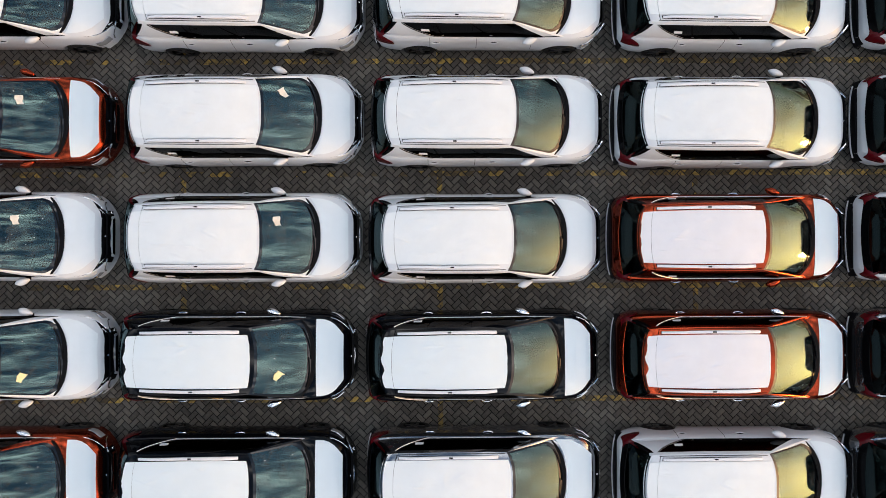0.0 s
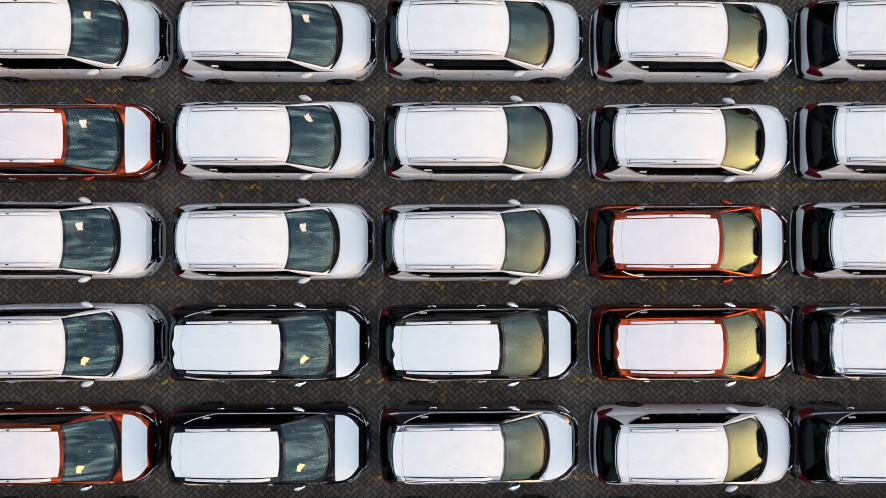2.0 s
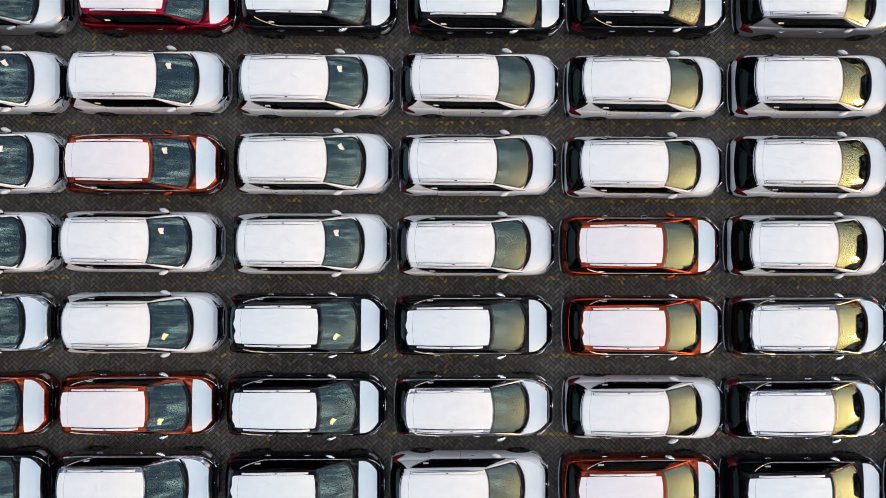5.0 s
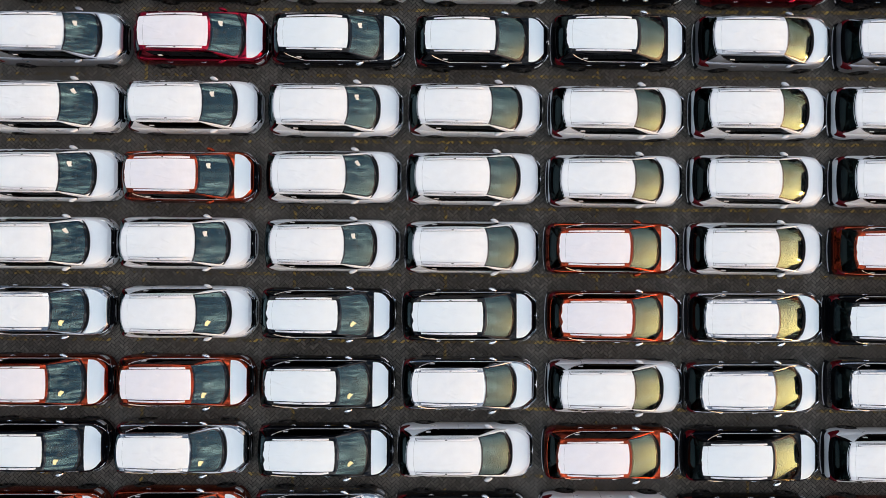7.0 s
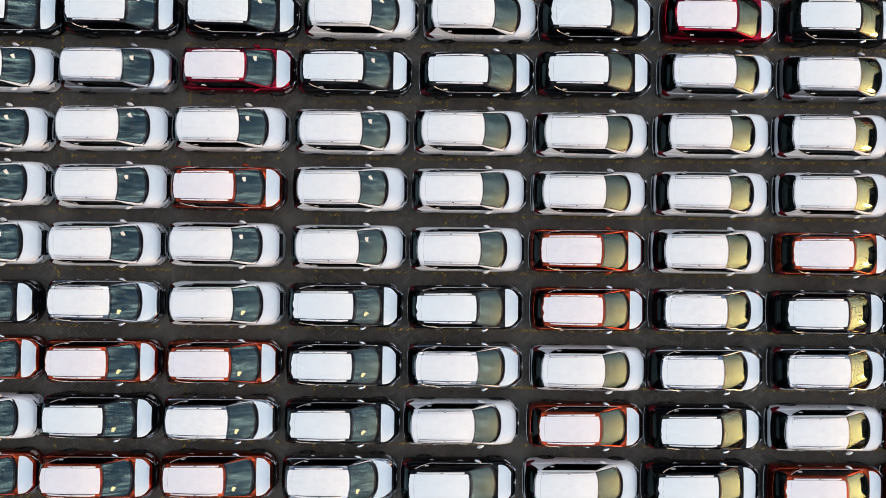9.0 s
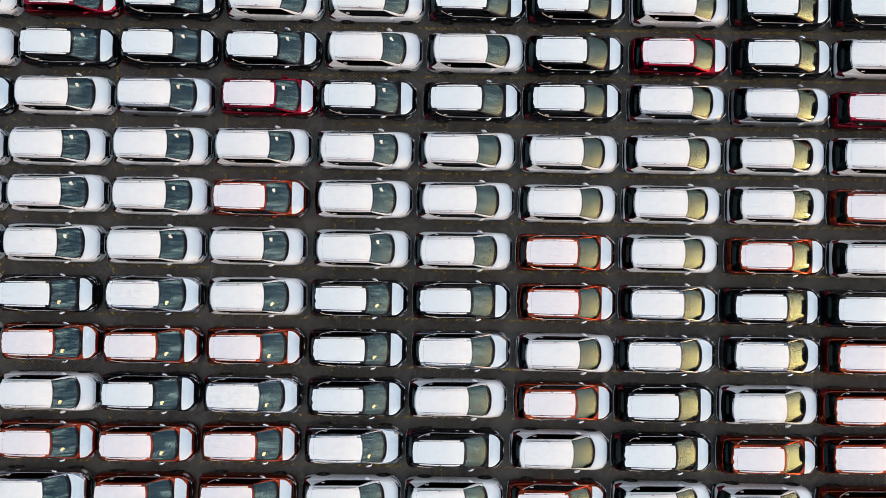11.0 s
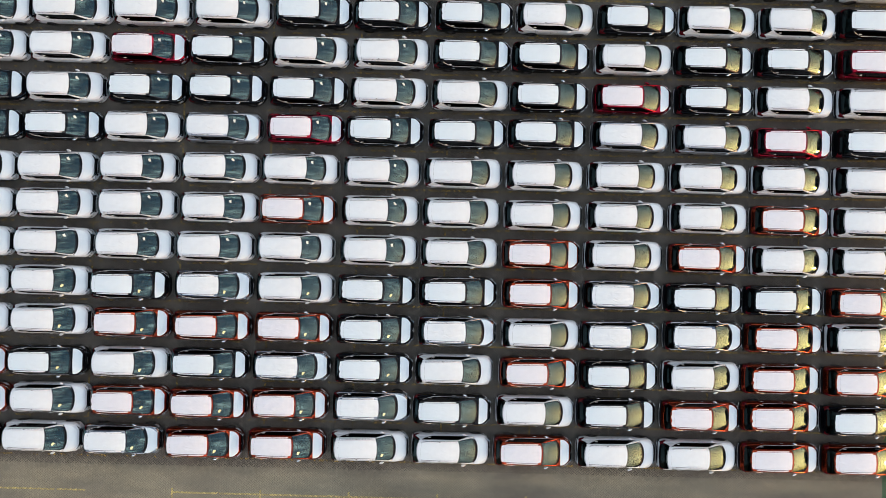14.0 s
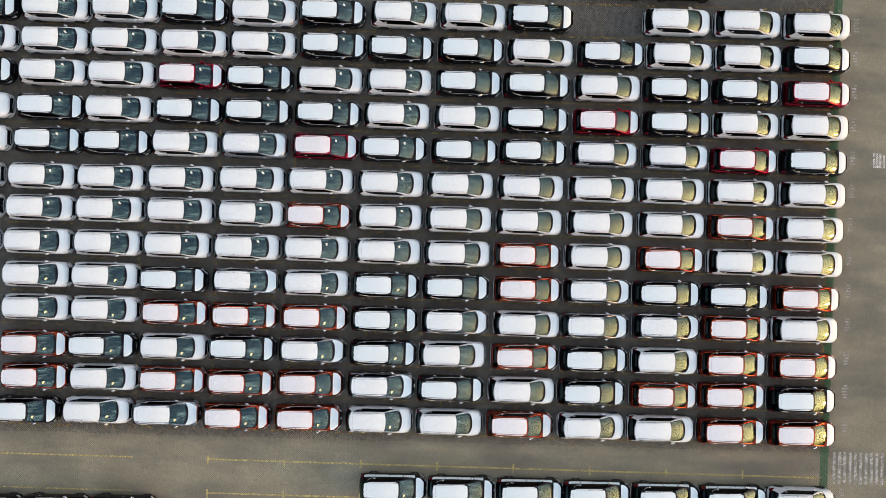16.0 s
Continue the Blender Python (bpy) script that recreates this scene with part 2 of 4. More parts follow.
WINDSHIELD = glass_material("windshield_glass", (0.46, 0.52, 0.51), 1.55, (0.71, 1.01, 0.97), 0.04, 0.10)
REAR_GLASS = glass_material("tinted_rear_glass", (0.01, 0.02, 0.021), 0.38, (0.7, 1.0, 1.04), 0.10)
PRIVACY = glass_material("privacy_glass", (0.02, 0.025, 0.027), 0.20)


# ---- building helpers ----
def part(name, bm, mat, parent=None, label="", smooth=True):
    """Links a bmesh as one mesh object under a thing or a part."""
    bmesh.ops.recalc_face_normals(bm, faces=bm.faces[:])
    me = bpy.data.meshes.new(name)
    bm.to_mesh(me)
    bm.free()
    for one in (mat if isinstance(mat, (list, tuple)) else [mat]):
        me.materials.append(one)
    if smooth:
        me.polygons.foreach_set("use_smooth", [True] * len(me.polygons))
        me.set_sharp_from_angle(angle=radians(38))
    ob = new(name, me)
    ob.parent = parent
    if label:
        ob["label"] = label
    return ob


def sheet(fn, us, vs, thick=0.0, down=(0, 0, -1), bm=None):
    """A grid of fn(u, v) with a thickness along down."""
    bm = bm or bmesh.new()
    top = [[bm.verts.new(fn(u, v)) for v in vs] for u in us]
    nu, nv = len(us), len(vs)
    for i in range(nu - 1):
        for j in range(nv - 1):
            bm.faces.new((top[i][j], top[i + 1][j], top[i + 1][j + 1], top[i][j + 1]))
    if thick:
        d = Vector(down).normalized() * thick
        low = [[bm.verts.new(Vector(top[i][j].co) + d) for j in range(nv)] for i in range(nu)]
        for i in range(nu - 1):
            for j in range(nv - 1):
                bm.faces.new((low[i][j + 1], low[i + 1][j + 1], low[i + 1][j], low[i][j]))
        for i in range(nu - 1):
            bm.faces.new((top[i + 1][0], top[i][0], low[i][0], low[i + 1][0]))
            bm.faces.new((top[i][-1], top[i + 1][-1], low[i + 1][-1], low[i][-1]))
        for j in range(nv - 1):
            bm.faces.new((top[0][j], top[0][j + 1], low[0][j + 1], low[0][j]))
            bm.faces.new((top[-1][j + 1], top[-1][j], low[-1][j], low[-1][j + 1]))
    return bm


def steps(a, b, n):
    return [a + (b - a) * i / n for i in range(n + 1)]


def lerp(table, x):
    """Piecewise linear through (x, value) pairs in rising x."""
    if x <= table[0][0]:
        return table[0][1]
    for (x0, y0), (x1, y1) in zip(table, table[1:]):
        if x <= x1:
            return y0 + (y1 - y0) * (x - x0) / (x1 - x0)
    return table[-1][1]


def smooth_lerp(table, x, r=0.05):
    return (lerp(table, x - r) + 2 * lerp(table, x) + lerp(table, x + r)) / 4


def box(bm, x0, x1, y0, y1, z0, z1, bevel=0.0):
    g = bmesh.ops.create_cube(bm, size=1.0, matrix=Matrix.LocRotScale(((x0 + x1) / 2, (y0 + y1) / 2, (z0 + z1) / 2), None, (x1 - x0, y1 - y0, z1 - z0)))
    if bevel:
        es = list({e for v in g["verts"] for e in v.link_edges})
        bmesh.ops.bevel(bm, geom=es, offset=bevel, segments=2, affect="EDGES", profile=0.6)
    return bm


def tube(bm, points, radius, sides=8, flat=1.0):
    """A tube along points; flat squeezes it vertically."""
    rings = []
    for i, p in enumerate(points):
        p = Vector(p)
        t = (Vector(points[min(i + 1, len(points) - 1)]) - Vector(points[max(i - 1, 0)])).normalized()
        side = t.cross(Vector((0, 0, 1))).normalized()
        up = side.cross(t)
        r = radius[i] if isinstance(radius, (list, tuple)) else radius
        rings.append([bm.verts.new(p + side * r * math.cos(a) + up * r * flat * math.sin(a)) for a in steps(0, 2 * math.pi, sides)[:-1]])
    for a, b in zip(rings, rings[1:]):
        for k in range(sides):
            bm.faces.new((a[k], a[(k + 1) % sides], b[(k + 1) % sides], b[k]))
    bm.faces.new(rings[0][::-1])
    bm.faces.new(rings[-1])
    return bm


# ---- the car: a compact people carrier, 4.475 m long, 1.75 m wide, 1.70 m high ----
HALF_WIDTH = [(-2.235, 0.62), (-2.20, 0.735), (-2.12, 0.805), (-1.95, 0.855), (-1.6, 0.875), (-1.0, 0.875), (0.0, 0.87), (1.0, 0.875), (1.5, 0.876),
              (1.75, 0.852), (1.92, 0.795), (2.04, 0.69), (2.13, 0.57), (2.19, 0.47), (2.235, 0.36)]
SHOULDER = [(-2.235, 0.70), (-2.20, 0.84), (-2.12, 0.98), (-2.0, 1.03), (-1.2, 1.02), (0.0, 0.985), (1.0, 0.985), (1.5, 0.965), (1.9, 0.87), (2.1, 0.77), (2.2, 0.66), (2.235, 0.60)]
TOP = [(-2.235, 0.72), (-2.20, 0.86), (-2.12, 1.0), (-2.0, 1.05), (-1.2, 1.04), (0.0, 1.005), (1.0, 1.02), (1.36, 1.075), (1.5, 1.085), (1.75, 1.055), (1.95, 0.995), (2.07, 0.93), (2.15, 0.83), (2.2, 0.71), (2.235, 0.62)]
BOTTOM = [(-2.235, 0.42), (-2.1, 0.30), (-1.8, 0.24), (1.8, 0.22), (2.1, 0.26), (2.235, 0.40)]
AXLES, TYRE_R = (-1.37, 1.405), 0.325


def body_ring(x):
    hw, zs, zt, zb = (smooth_lerp(t, x, 0.03) for t in (HALF_WIDTH, SHOULDER, TOP, BOTTOM))
    rise = zt - zs
    half = [(0, zb), (0.80 * hw, zb), (0.965 * hw, zb + 0.05), (hw, zb + 0.2 * (zs - zb)), (hw, zb + 0.42 * (zs - zb)), (0.985 * hw, zb + 0.62 * (zs - zb)),
            (0.955 * hw, zb + 0.84 * (zs - zb)), (0.935 * hw, zb + 0.95 * (zs - zb)), (0.905 * hw, zs), (0.82 * hw, zs + 0.45 * rise), (0.62 * hw, zs + 0.8 * rise), (0.3 * hw, zs + 0.97 * rise), (0, zt)]
    return [(x, y, z) for y, z in half] + [(x, -y, z) for y, z in half[-2:0:-1]]


def car_body():
    bm = bmesh.new()
    xs = [-2.235, -2.22, -2.20, -2.16, -2.12, -2.05, -1.95] + steps(-1.8, 1.6, 34) + [1.7, 1.8, 1.88, 1.95, 2.0, 2.05, 2.09, 2.13, 2.16, 2.19, 2.21, 2.225, 2.235]
    rings = [[bm.verts.new(p) for p in body_ring(x)] for x in xs]
    n = len(rings[0])
    for a, b in zip(rings, rings[1:]):
        for k in range(n):
            f = bm.faces.new((a[k], a[(k + 1) % n], b[(k + 1) % n], b[k]))
            low = min(k, n - 1 - k)
            f.material_index = 1 if low < (4 if b[0].co.x < -2.14 else 3) else 0
    bm.faces.new(rings[0][::-1])
    bm.faces.new(rings[-1])
    return bm


def shut_lines(body):
    """Dark gaps round the doors, added to the body's mesh."""
    bm = bmesh.new()
    bm.from_mesh(body.data)
    first = len(bm.faces)
    for s in (-1, 1):
        for x in (0.80, -0.26, -1.16):
            def gap(u, v, x=x, s=s):
                ring = body_ring(x + 0.004 * u - 0.05 * v)
                p, q = ring[4 + int(v * 3.99)], ring[min(8, 5 + int(v * 3.99))]
                k = v * 3.99 - int(v * 3.99)
                return Vector((x + 0.004 * u, s * (p[1] + (q[1] - p[1]) * k + 0.0015), p[2] + (q[2] - p[2]) * k))
            sheet(gap, [-1, 1], steps(0, 1, 8), 0.0, (0, 0, -1), bm)
    bm.faces.ensure_lookup_table()
    for f in bm.faces[first:]:
        f.material_index = 1
    bm.to_mesh(body.data)
    bm.free()


def cut_arches(ob):
    """Cuts the wheel arches out of the body."""
    bm = bmesh.new()
    for x in AXLES:
        for s in (-1, 1):
            bmesh.ops.create_cone(bm, cap_ends=True, segments=28, radius1=0.375, radius2=0.375, depth=0.5, matrix=Matrix.Translation((x, s * 0.86, 0.325)) @ Matrix.Rotation(radians(90), 4, "X"))
    me = bpy.data.meshes.new("cutter")
    bm.to_mesh(me)
    bm.free()
    cutter = new("cutter", me)
    mod = ob.modifiers.new("arch", "BOOLEAN")
    mod.operation, mod.object, mod.solver = "DIFFERENCE", cutter, "EXACT"
    mod.material_mode = "INDEX"
    dg = bpy.context.evaluated_depsgraph_get()
    result = bpy.data.meshes.new_from_object(ob.evaluated_get(dg))
    ob.modifiers.clear()
    ob.data = result
    bpy.data.objects.remove(cutter)


def belt(u, s):
    """The side window's lower line, front to back."""
    x = 1.30 - 3.33 * u
    return Vector((x, s * lerp([(-2.05, 0.725), (-1.8, 0.757), (-1.0, 0.780), (0.3, 0.780), (0.8, 0.785), (1.32, 0.765)], x), lerp([(-2.05, 1.11), (-1.2, 1.08), (0.0, 1.045), (1.0, 1.03), (1.32, 1.025)], x)))


def cant(u, s):
    """The roof's side edge, front to back."""
    x = 0.365 - 2.175 * u
    return Vector((x, s * lerp([(-1.95, 0.575), (-1.6, 0.608), (-0.8, 0.63), (0.0, 0.63), (0.45, 0.61)], x), smooth_lerp([(-1.95, 1.53), (-1.2, 1.58), (-0.5, 1.585), (0.0, 1.565), (0.45, 1.50)], x, 0.22)))


def side(u, v, s, out=0.0):
    p = belt(u, s).lerp(cant(u, s), v)
    p.y += s * (0.035 * v * (1 - v) * 4 * 0.6 + out)
    return p


def quarter(v):
    """Where the rear side window ends at height v: its lower edge kicks up to the back."""
    return 0.71 + 0.215 * v / 0.85


def roof(u, w, lift=0.0):
    """u front to back, w -1..1 across."""
    a, b = cant(u, -1), cant(u, 1)
    p = a.lerp(b, (w + 1) / 2)
    k = 1 - w * w
    edge = 1 - min(1.0, abs(w)) ** 6
    p.z += 0.028 * k + 0.018 * edge + lift
    p.x += 0.115 * (1 - abs(w) ** 3) * max(0.0, 1 - u / 0.25) - 0.125 * (1 - abs(w) ** 2.6) * max(0.0, (u - 0.6) / 0.4) ** 1.5
    return p


def screen(u, w, out=0.0):
    """The windshield: u from the roof down to the scuttle, w -1..1 across."""
    top = roof(0.0, w)
    k = 1 - w * w
    low = Vector((1.25 + 0.215 * (1 - abs(w) ** 2.6), 0.725 * w, 1.045 + 0.055 * k))
    p = top.lerp(low, u)
    bulge = 4 * u * (1 - u)
    p += Vector((0.55, 0, 0.83)) * (0.014 * bulge + out)
    return p


def tail(u, w, out=0.0):
    """The rear window: u from the roof down, w -1..1 across."""
    top = roof(1.0, w)
    k = 1 - w * w
    low = Vector((-2.11 - 0.085 * k, 0.735 * w, 1.065))
    p = top.lerp(low, u)
    p += Vector((-1, 0, 0.3)) * (0.02 * 4 * u * (1 - u) + out)
    return p


def hood(x, w, lift=0.004):
    """The bonnet's surface at x, w -1..1 across its width."""
    hw, zs, zt = (smooth_lerp(t, x, 0.03) for t in (HALF_WIDTH, SHOULDER, TOP))
    y = w * hw
    a = abs(w)
    rise = lerp([(0, 1.0), (0.3, 0.97), (0.62, 0.8), (0.82, 0.45), (0.905, 0.0), (0.955, -0.2)], a)
    return Vector((x, y, zs + rise * (zt - zs) + lift))


def nose(w, z, out=0.0):
    """The bumper's face: w is y / 0.87."""
    a = abs(w)
    y = 0.87 * w
    x = lerp([(0, 2.235), (0.414, 2.235), (0.54, 2.19), (0.655, 2.13), (0.793, 2.04), (0.914, 1.92), (0.979, 1.75)], a)
    return Vector((x + out * (1 - a * 0.6), y * (1 + out * a), z))


def build_car(colour, label, chrome_mirrors, seed=0, paper=0.5, door_film=False):
    paint = PAINT[colour]
    car = new("car")
    tagged(car, label, "car", "rows of parked new cars")
    body = part("body", car_body(), [paint, BLACK_PLASTIC], car)
    cut_arches(body)
    shut_lines(body)
    body.data.polygons.foreach_set("use_smooth", [True] * len(body.data.polygons))
    body.data.set_sharp_from_angle(angle=radians(40))

    # roof skin, pillars and the window band's painted surround
    us, ws = steps(0, 0.915, 14), steps(-1, 1, 14)
    roof_skin = part("roof", sheet(lambda u, w: roof(u, w), us, ws, 0.02), paint, car)
    part("rear_spoiler", sheet(lambda u, w: roof(u, w, -0.002 - 0.03 * max(0, (u - 0.96) / 0.04)) + Vector((-0.03 * max(0, (u - 0.93) / 0.07), 0, 0)), steps(0.921, 1.0, 4), ws, 0.03), paint, car)
    for s in (-1, 1):
        bm = bmesh.new()
        inward = (0, -s, 0)
        sheet(lambda u, v: side(u, v, s), steps(0, 1, 20), [0.86, 0.93, 1.0], 0.03, inward, bm)
        sheet(lambda u, v: side(u * (1 - 0.60 * v / 0.85), v, s), [0, 0.045, 0.086], steps(0, 0.86, 5), 0.03, inward, bm)
        # the broad foot of the front pillar between windshield and side window
        sheet(lambda u, v: screen(1 - v, s).lerp(side(0.0, v, s), u) + Vector((0, 0, 0.02 * u * (1 - u))), steps(0, 1, 3), steps(0, 1, 8), 0.02, (0, 0, -1), bm)
        sheet(lambda u, v: screen(1.0, s).lerp(side(0.0, 0.0, s), u) + Vector((0.30 * v, 0.01 * s * v, -0.12 * v)), steps(0, 1, 3), steps(0, 1, 4), 0.02, (0, 0, -1), bm)
        sheet(lambda u, v: side(quarter(v) + 0.004 + (0.99 - 0.03 * v - quarter(v)) * u, v, s), steps(0, 1, 5), steps(0.0, 0.86, 5), 0.03, inward, bm)
        # painted skin that rounds off the windshield's lower corner
        sheet(lambda u, w: screen(1.0 - 0.19 * u * (1 - math.sqrt(1 - 0.98 * w * w)), s * (0.76 + 0.25 * w), 0.005), [0, 0.5, 1], steps(0, 1, 9), 0.012, (0, 0, -1), bm)
        for f in bm.faces:
            f.material_index = 0
        first = len(bm.faces)
        sheet(lambda u, v: side(u, v, s, 0.004), steps(0.0, 0.715, 12), [-0.03, 0.02], 0.012, inward, bm)
        bm.faces.ensure_lookup_table()
        for a, b in ((0.366, 0.398), (0.648, 0.674)):
            sheet(lambda u, v: side(u, v, s, -0.012), [a, b], steps(0.05, 0.87, 4), 0.01, inward, bm)
        bm.faces.ensure_lookup_table()
        sheet(lambda u, v: side(0.99 - 0.03 * v + (0.01 + 0.03 * v) * u, v, s, 0.001), steps(0, 1, 3), steps(0.0, 0.86, 5), 0.03, inward, bm)
        bm.faces.ensure_lookup_table()
        for f in bm.faces[first:]:
            f.material_index = 1 if abs(f.calc_center_median().y) > 0.69 and f.calc_center_median().z < 1.11 and f.calc_center_median().x > -1.25 else 2
        first = len(bm.faces)
        tube(bm, [side(quarter(v) + 0.004, v, s, 0.004) for v in steps(-0.005, 0.85, 7)], 0.008, 6)
        bm.faces.ensure_lookup_table()
        for f in bm.faces[first:]:
            f.material_index = 1
        part("pillar", bm, [paint, SILVER if colour in "KOG" else GLOSS_BLACK, GLOSS_BLACK], car)
        for a, b in ((0.090, 0.375), (0.39, 0.655), (0.668, 0.852)):
            def pane(u, v, a=a, b=b, s=s):
                if b > 0.8:
                    u = a + (u - a) / (b - a) * (quarter(v) - a)
                if a < 0.1:
                    u = b - (b - u) * (b - a * (1 - 0.60 * v / 0.85)) / (b - a)
                return side(u, v, s, -0.004)
            bm = sheet(pane, steps(a, b, 6), steps(0.02, 0.85, 4), 0.005, inward)
            if b > 0.8:
                first = len(bm.faces)
                sheet(lambda u, v: side(u, v, s, 0.003), [0.728, 0.782], [0.36, 0.50], 0.004, inward, bm)
                bm.faces.ensure_lookup_table()
                for f in bm.faces[first:]:
                    f.material_index = 1
            part("side_window", bm, [PRIVACY, PAPER_WHITE], car)

    # glass in front and behind, with dark borders
    windshield = part("windshield", sheet(lambda u, w: screen(u, w), steps(0.03, 0.97, 8), steps(-0.972, 0.972, 14), 0.005), WINDSHIELD, car)
    bm = bmesh.new()
    sheet(lambda u, w: screen(u, w, 0.002), [0.0, 0.025, 0.05], steps(-1, 1, 14), 0.01, (0, 0, -1), bm)
    sheet(lambda u, w: screen(u, w, 0.002), [0.915, 0.96, 1.0], steps(-1, 1, 14), 0.01, (0, 0, -1), bm)
    # rounded lower corners
    for s in (-1, 1):
        sheet(lambda u, w: screen(0.915 - 0.16 * u * (1 - math.sqrt(1 - 0.98 * w * w)), s * (0.72 + 0.25 * w), 0.002), [0, 0.5, 1], steps(0, 1, 9), 0.01, (0, 0, -1), bm)
    for s in (-1, 1):
        sheet(lambda u, w: screen(u, w * s, 0.002), steps(0.05, 0.915, 6), [0.955, 1.0], 0.01, (0, 0, -1), bm)
    part("windshield_border", bm, FRIT, windshield)
    bm = sheet(lambda u, w: Vector((1.24 + 0.215 * (1 - abs(w) ** 2.6) + u * 0.075 * (1 - 0.7 * w ** 4), (0.725 + 0.01 * u) * w, 1.046 + 0.055 * (1 - w * w) + 0.012 * (1 - u))), [0, 0.5, 1], steps(-1, 1, 16), 0.03)
    scuttle = part("scuttle", bm, BLACK_PLASTIC, car)
    bm = bmesh.new()
    for y0, y1 in ((-0.56, 0.03), (-0.02, 0.58)):
        pts = [screen(0.985 - 0.05 * t, (y0 + (y1 - y0) * t) / 0.72, 0.022) for t in steps(0, 1, 5)]
        tube(bm, pts, [0.014, 0.012, 0.012, 0.010, 0.010, 0.008], 5)
    bm.normal_update()
    part("wiper", bm, BLACK_PLASTIC, scuttle)
    part("rear_window", sheet(lambda u, w: tail(u, w), steps(0.02, 1.0, 5), steps(-0.97, 0.97, 10), 0.006, (1, 0, 0)), REAR_GLASS, car)
    part("tailgate_panel", sheet(lambda u, w: Vector((-2.12 - 0.075 * u - (0.085 - 0.03 * u) * (1 - w * w), (0.70 - 0.08 * u) * w, 1.072 - 0.18 * u)), steps(0, 1, 3), steps(-1, 1, 8), 0.02, (1, 0, 0)), paint if colour in "OR" else GLOSS_BLACK, car)
    rear_step = part("rear_bumper_step", sheet(lambda u, w: Vector((-2.165 - 0.035 * u - 0.02 * (1 - w * w) + 0.12 * abs(w) ** 5, 0.80 * w, 0.73 - 0.15 * u)), steps(0, 1, 2), steps(-1, 1, 12), 0.06), paint, car)

    def rear(u, w, out):
        return Vector((-2.205 - 0.045 * (1 - w * w) + 0.055 * abs(w) ** 6 - out, 0.79 * w, u))
    bm = sheet(lambda u, w: rear(u, w, 0.032), [0.30, 0.44, 0.58], steps(-1, 1, 14), 0.05, (1, 0, 0))
    first = len(bm.faces)
    sheet(lambda u, w: rear(u, w * 0.90, 0.048), [0.36, 0.40], steps(-1, 1, 10), 0.03, (1, 0, 0), bm)
    bm.faces.ensure_lookup_table()
    for f in bm.faces[first:]:
        f.material_index = 1
    part("rear_lower_bumper", bm, [BLACK_PLASTIC, SILVER], rear_step, "black lower bumper with a silver strip")
    part("front_bumper", sheet(lambda u, w: nose(0.93 * w, 0.26 + 0.20 * u, 0.015 - 0.02 * u), steps(0, 1, 3), steps(-1, 1, 16), 0.05, (-1, 0, 0)), paint, car)

    # interior
    bm = bmesh.new()
    box(bm, -2.0, 1.26, -0.72, 0.72, 0.99, 1.052)
    sheet(lambda u, w: Vector((1.215 + 0.215 * (1 - abs(w) ** 2.6) - 0.56 * u, (0.69 + 0.02 * u) * w, 1.030 + 0.05 * (1 - w * w) - 0.02 * u + 0.03 * math.sin(math.pi * u) * (1 - 0.3 * w))), steps(0, 1, 6), steps(-1, 1, 8), 0.06, (0, 0, -1), bm)
    part("dashboard", bm, DASH, car)
    p = screen(0.16, 0.0, -0.06)
    part("rear_view_mirror", box(bmesh.new(), p.x - 0.02, p.x + 0.03, -0.11, 0.11, p.z - 0.05, p.z + 0.02, 0.012), GLOSS_BLACK, car)
    if paper:
        u0, w0 = 0.30 + 0.05 * seed, paper + 0.06 * (seed - 1)
        turn = 0.06 + 0.22 * seed if paper > 0 else -0.12 - 0.22 * seed
        c, d = math.cos(turn), math.sin(turn)

        def slip(a, b):
            """A bent slip: narrower at one end, its corner curled up."""
            wide = 0.054 * (1 + 0.25 * b) * (1 + 0.12 * math.sin(5 * b + seed))
            x, y = wide * a + 0.014 * b * b, 0.085 * b
            return screen(u0 + (x * c - y * d) / 0.95, w0 + (x * d + y * c) / 0.66, 0.005 + 0.012 * abs(a * b) + 0.004 * math.sin(3 * b))
        part("paper_slip", sheet(slip, steps(-1, 1, 5), steps(-1, 1, 7), 0.001), PAPER if paper > 0 else YELLOW_PAPER, windshield, ("white" if paper > 0 else "pale yellow") + " paper slip taped to the windshield", False)
    # protective film
    half = 0.785
    rucks = random.Random(seed * 7 + ord(colour))
    folds = [(rucks.uniform(0.35, 0.88), rucks.uniform(-0.6, 0.6), rucks.gauss(0.0, 0.55), rucks.uniform(0.08, 0.30), rucks.uniform(0.006, 0.017)) for _ in range(12)]

    def film(u, w):
        """Film laid loosely on the roof: short slanting creases and a slow ripple."""
        lift = 0.010 + 0.009 * noise.noise(Vector((u * 7, w * 4, seed * 3.3 + 0.3)))
        for fu, fw, turn, size, high in folds:
            du, dw = (u - fu) * 2.2, (w - fw) * 0.63
            along, across = du * math.cos(turn) + dw * math.sin(turn), dw * math.cos(turn) - du * math.sin(turn)
            lift += high * max(0.0, 1 - abs(along) / size) * max(0.0, 1 - abs(across) / 0.024)
        return roof(u, w, max(0.006, lift))
    bm = bmesh.new()
    sheet(lambda u, w: film(u + 0.002 * noise.noise(Vector((w * 5, seed * 2.0, 1.0))) * (u < 0.1), w), steps(0.030 if colour in "KOR" else 0.012, 0.9165, 44), steps(-half, half, 56), 0.003, (0, 0, -1), bm)

    def end_strip(u, w):
        """The piece over the spoiler, torn along its rear edge."""
        tear = 0.991 - 0.035 * max(0.0, noise.noise(Vector((w * 2.3, seed * 1.9 + 4.0, 0.0)))) + 0.005 * noise.noise(Vector((w * 11, seed, 0.0))) if colour in "KOR" else 0.990
        return film(0.9185 + (tear - 0.9185) * u, w)
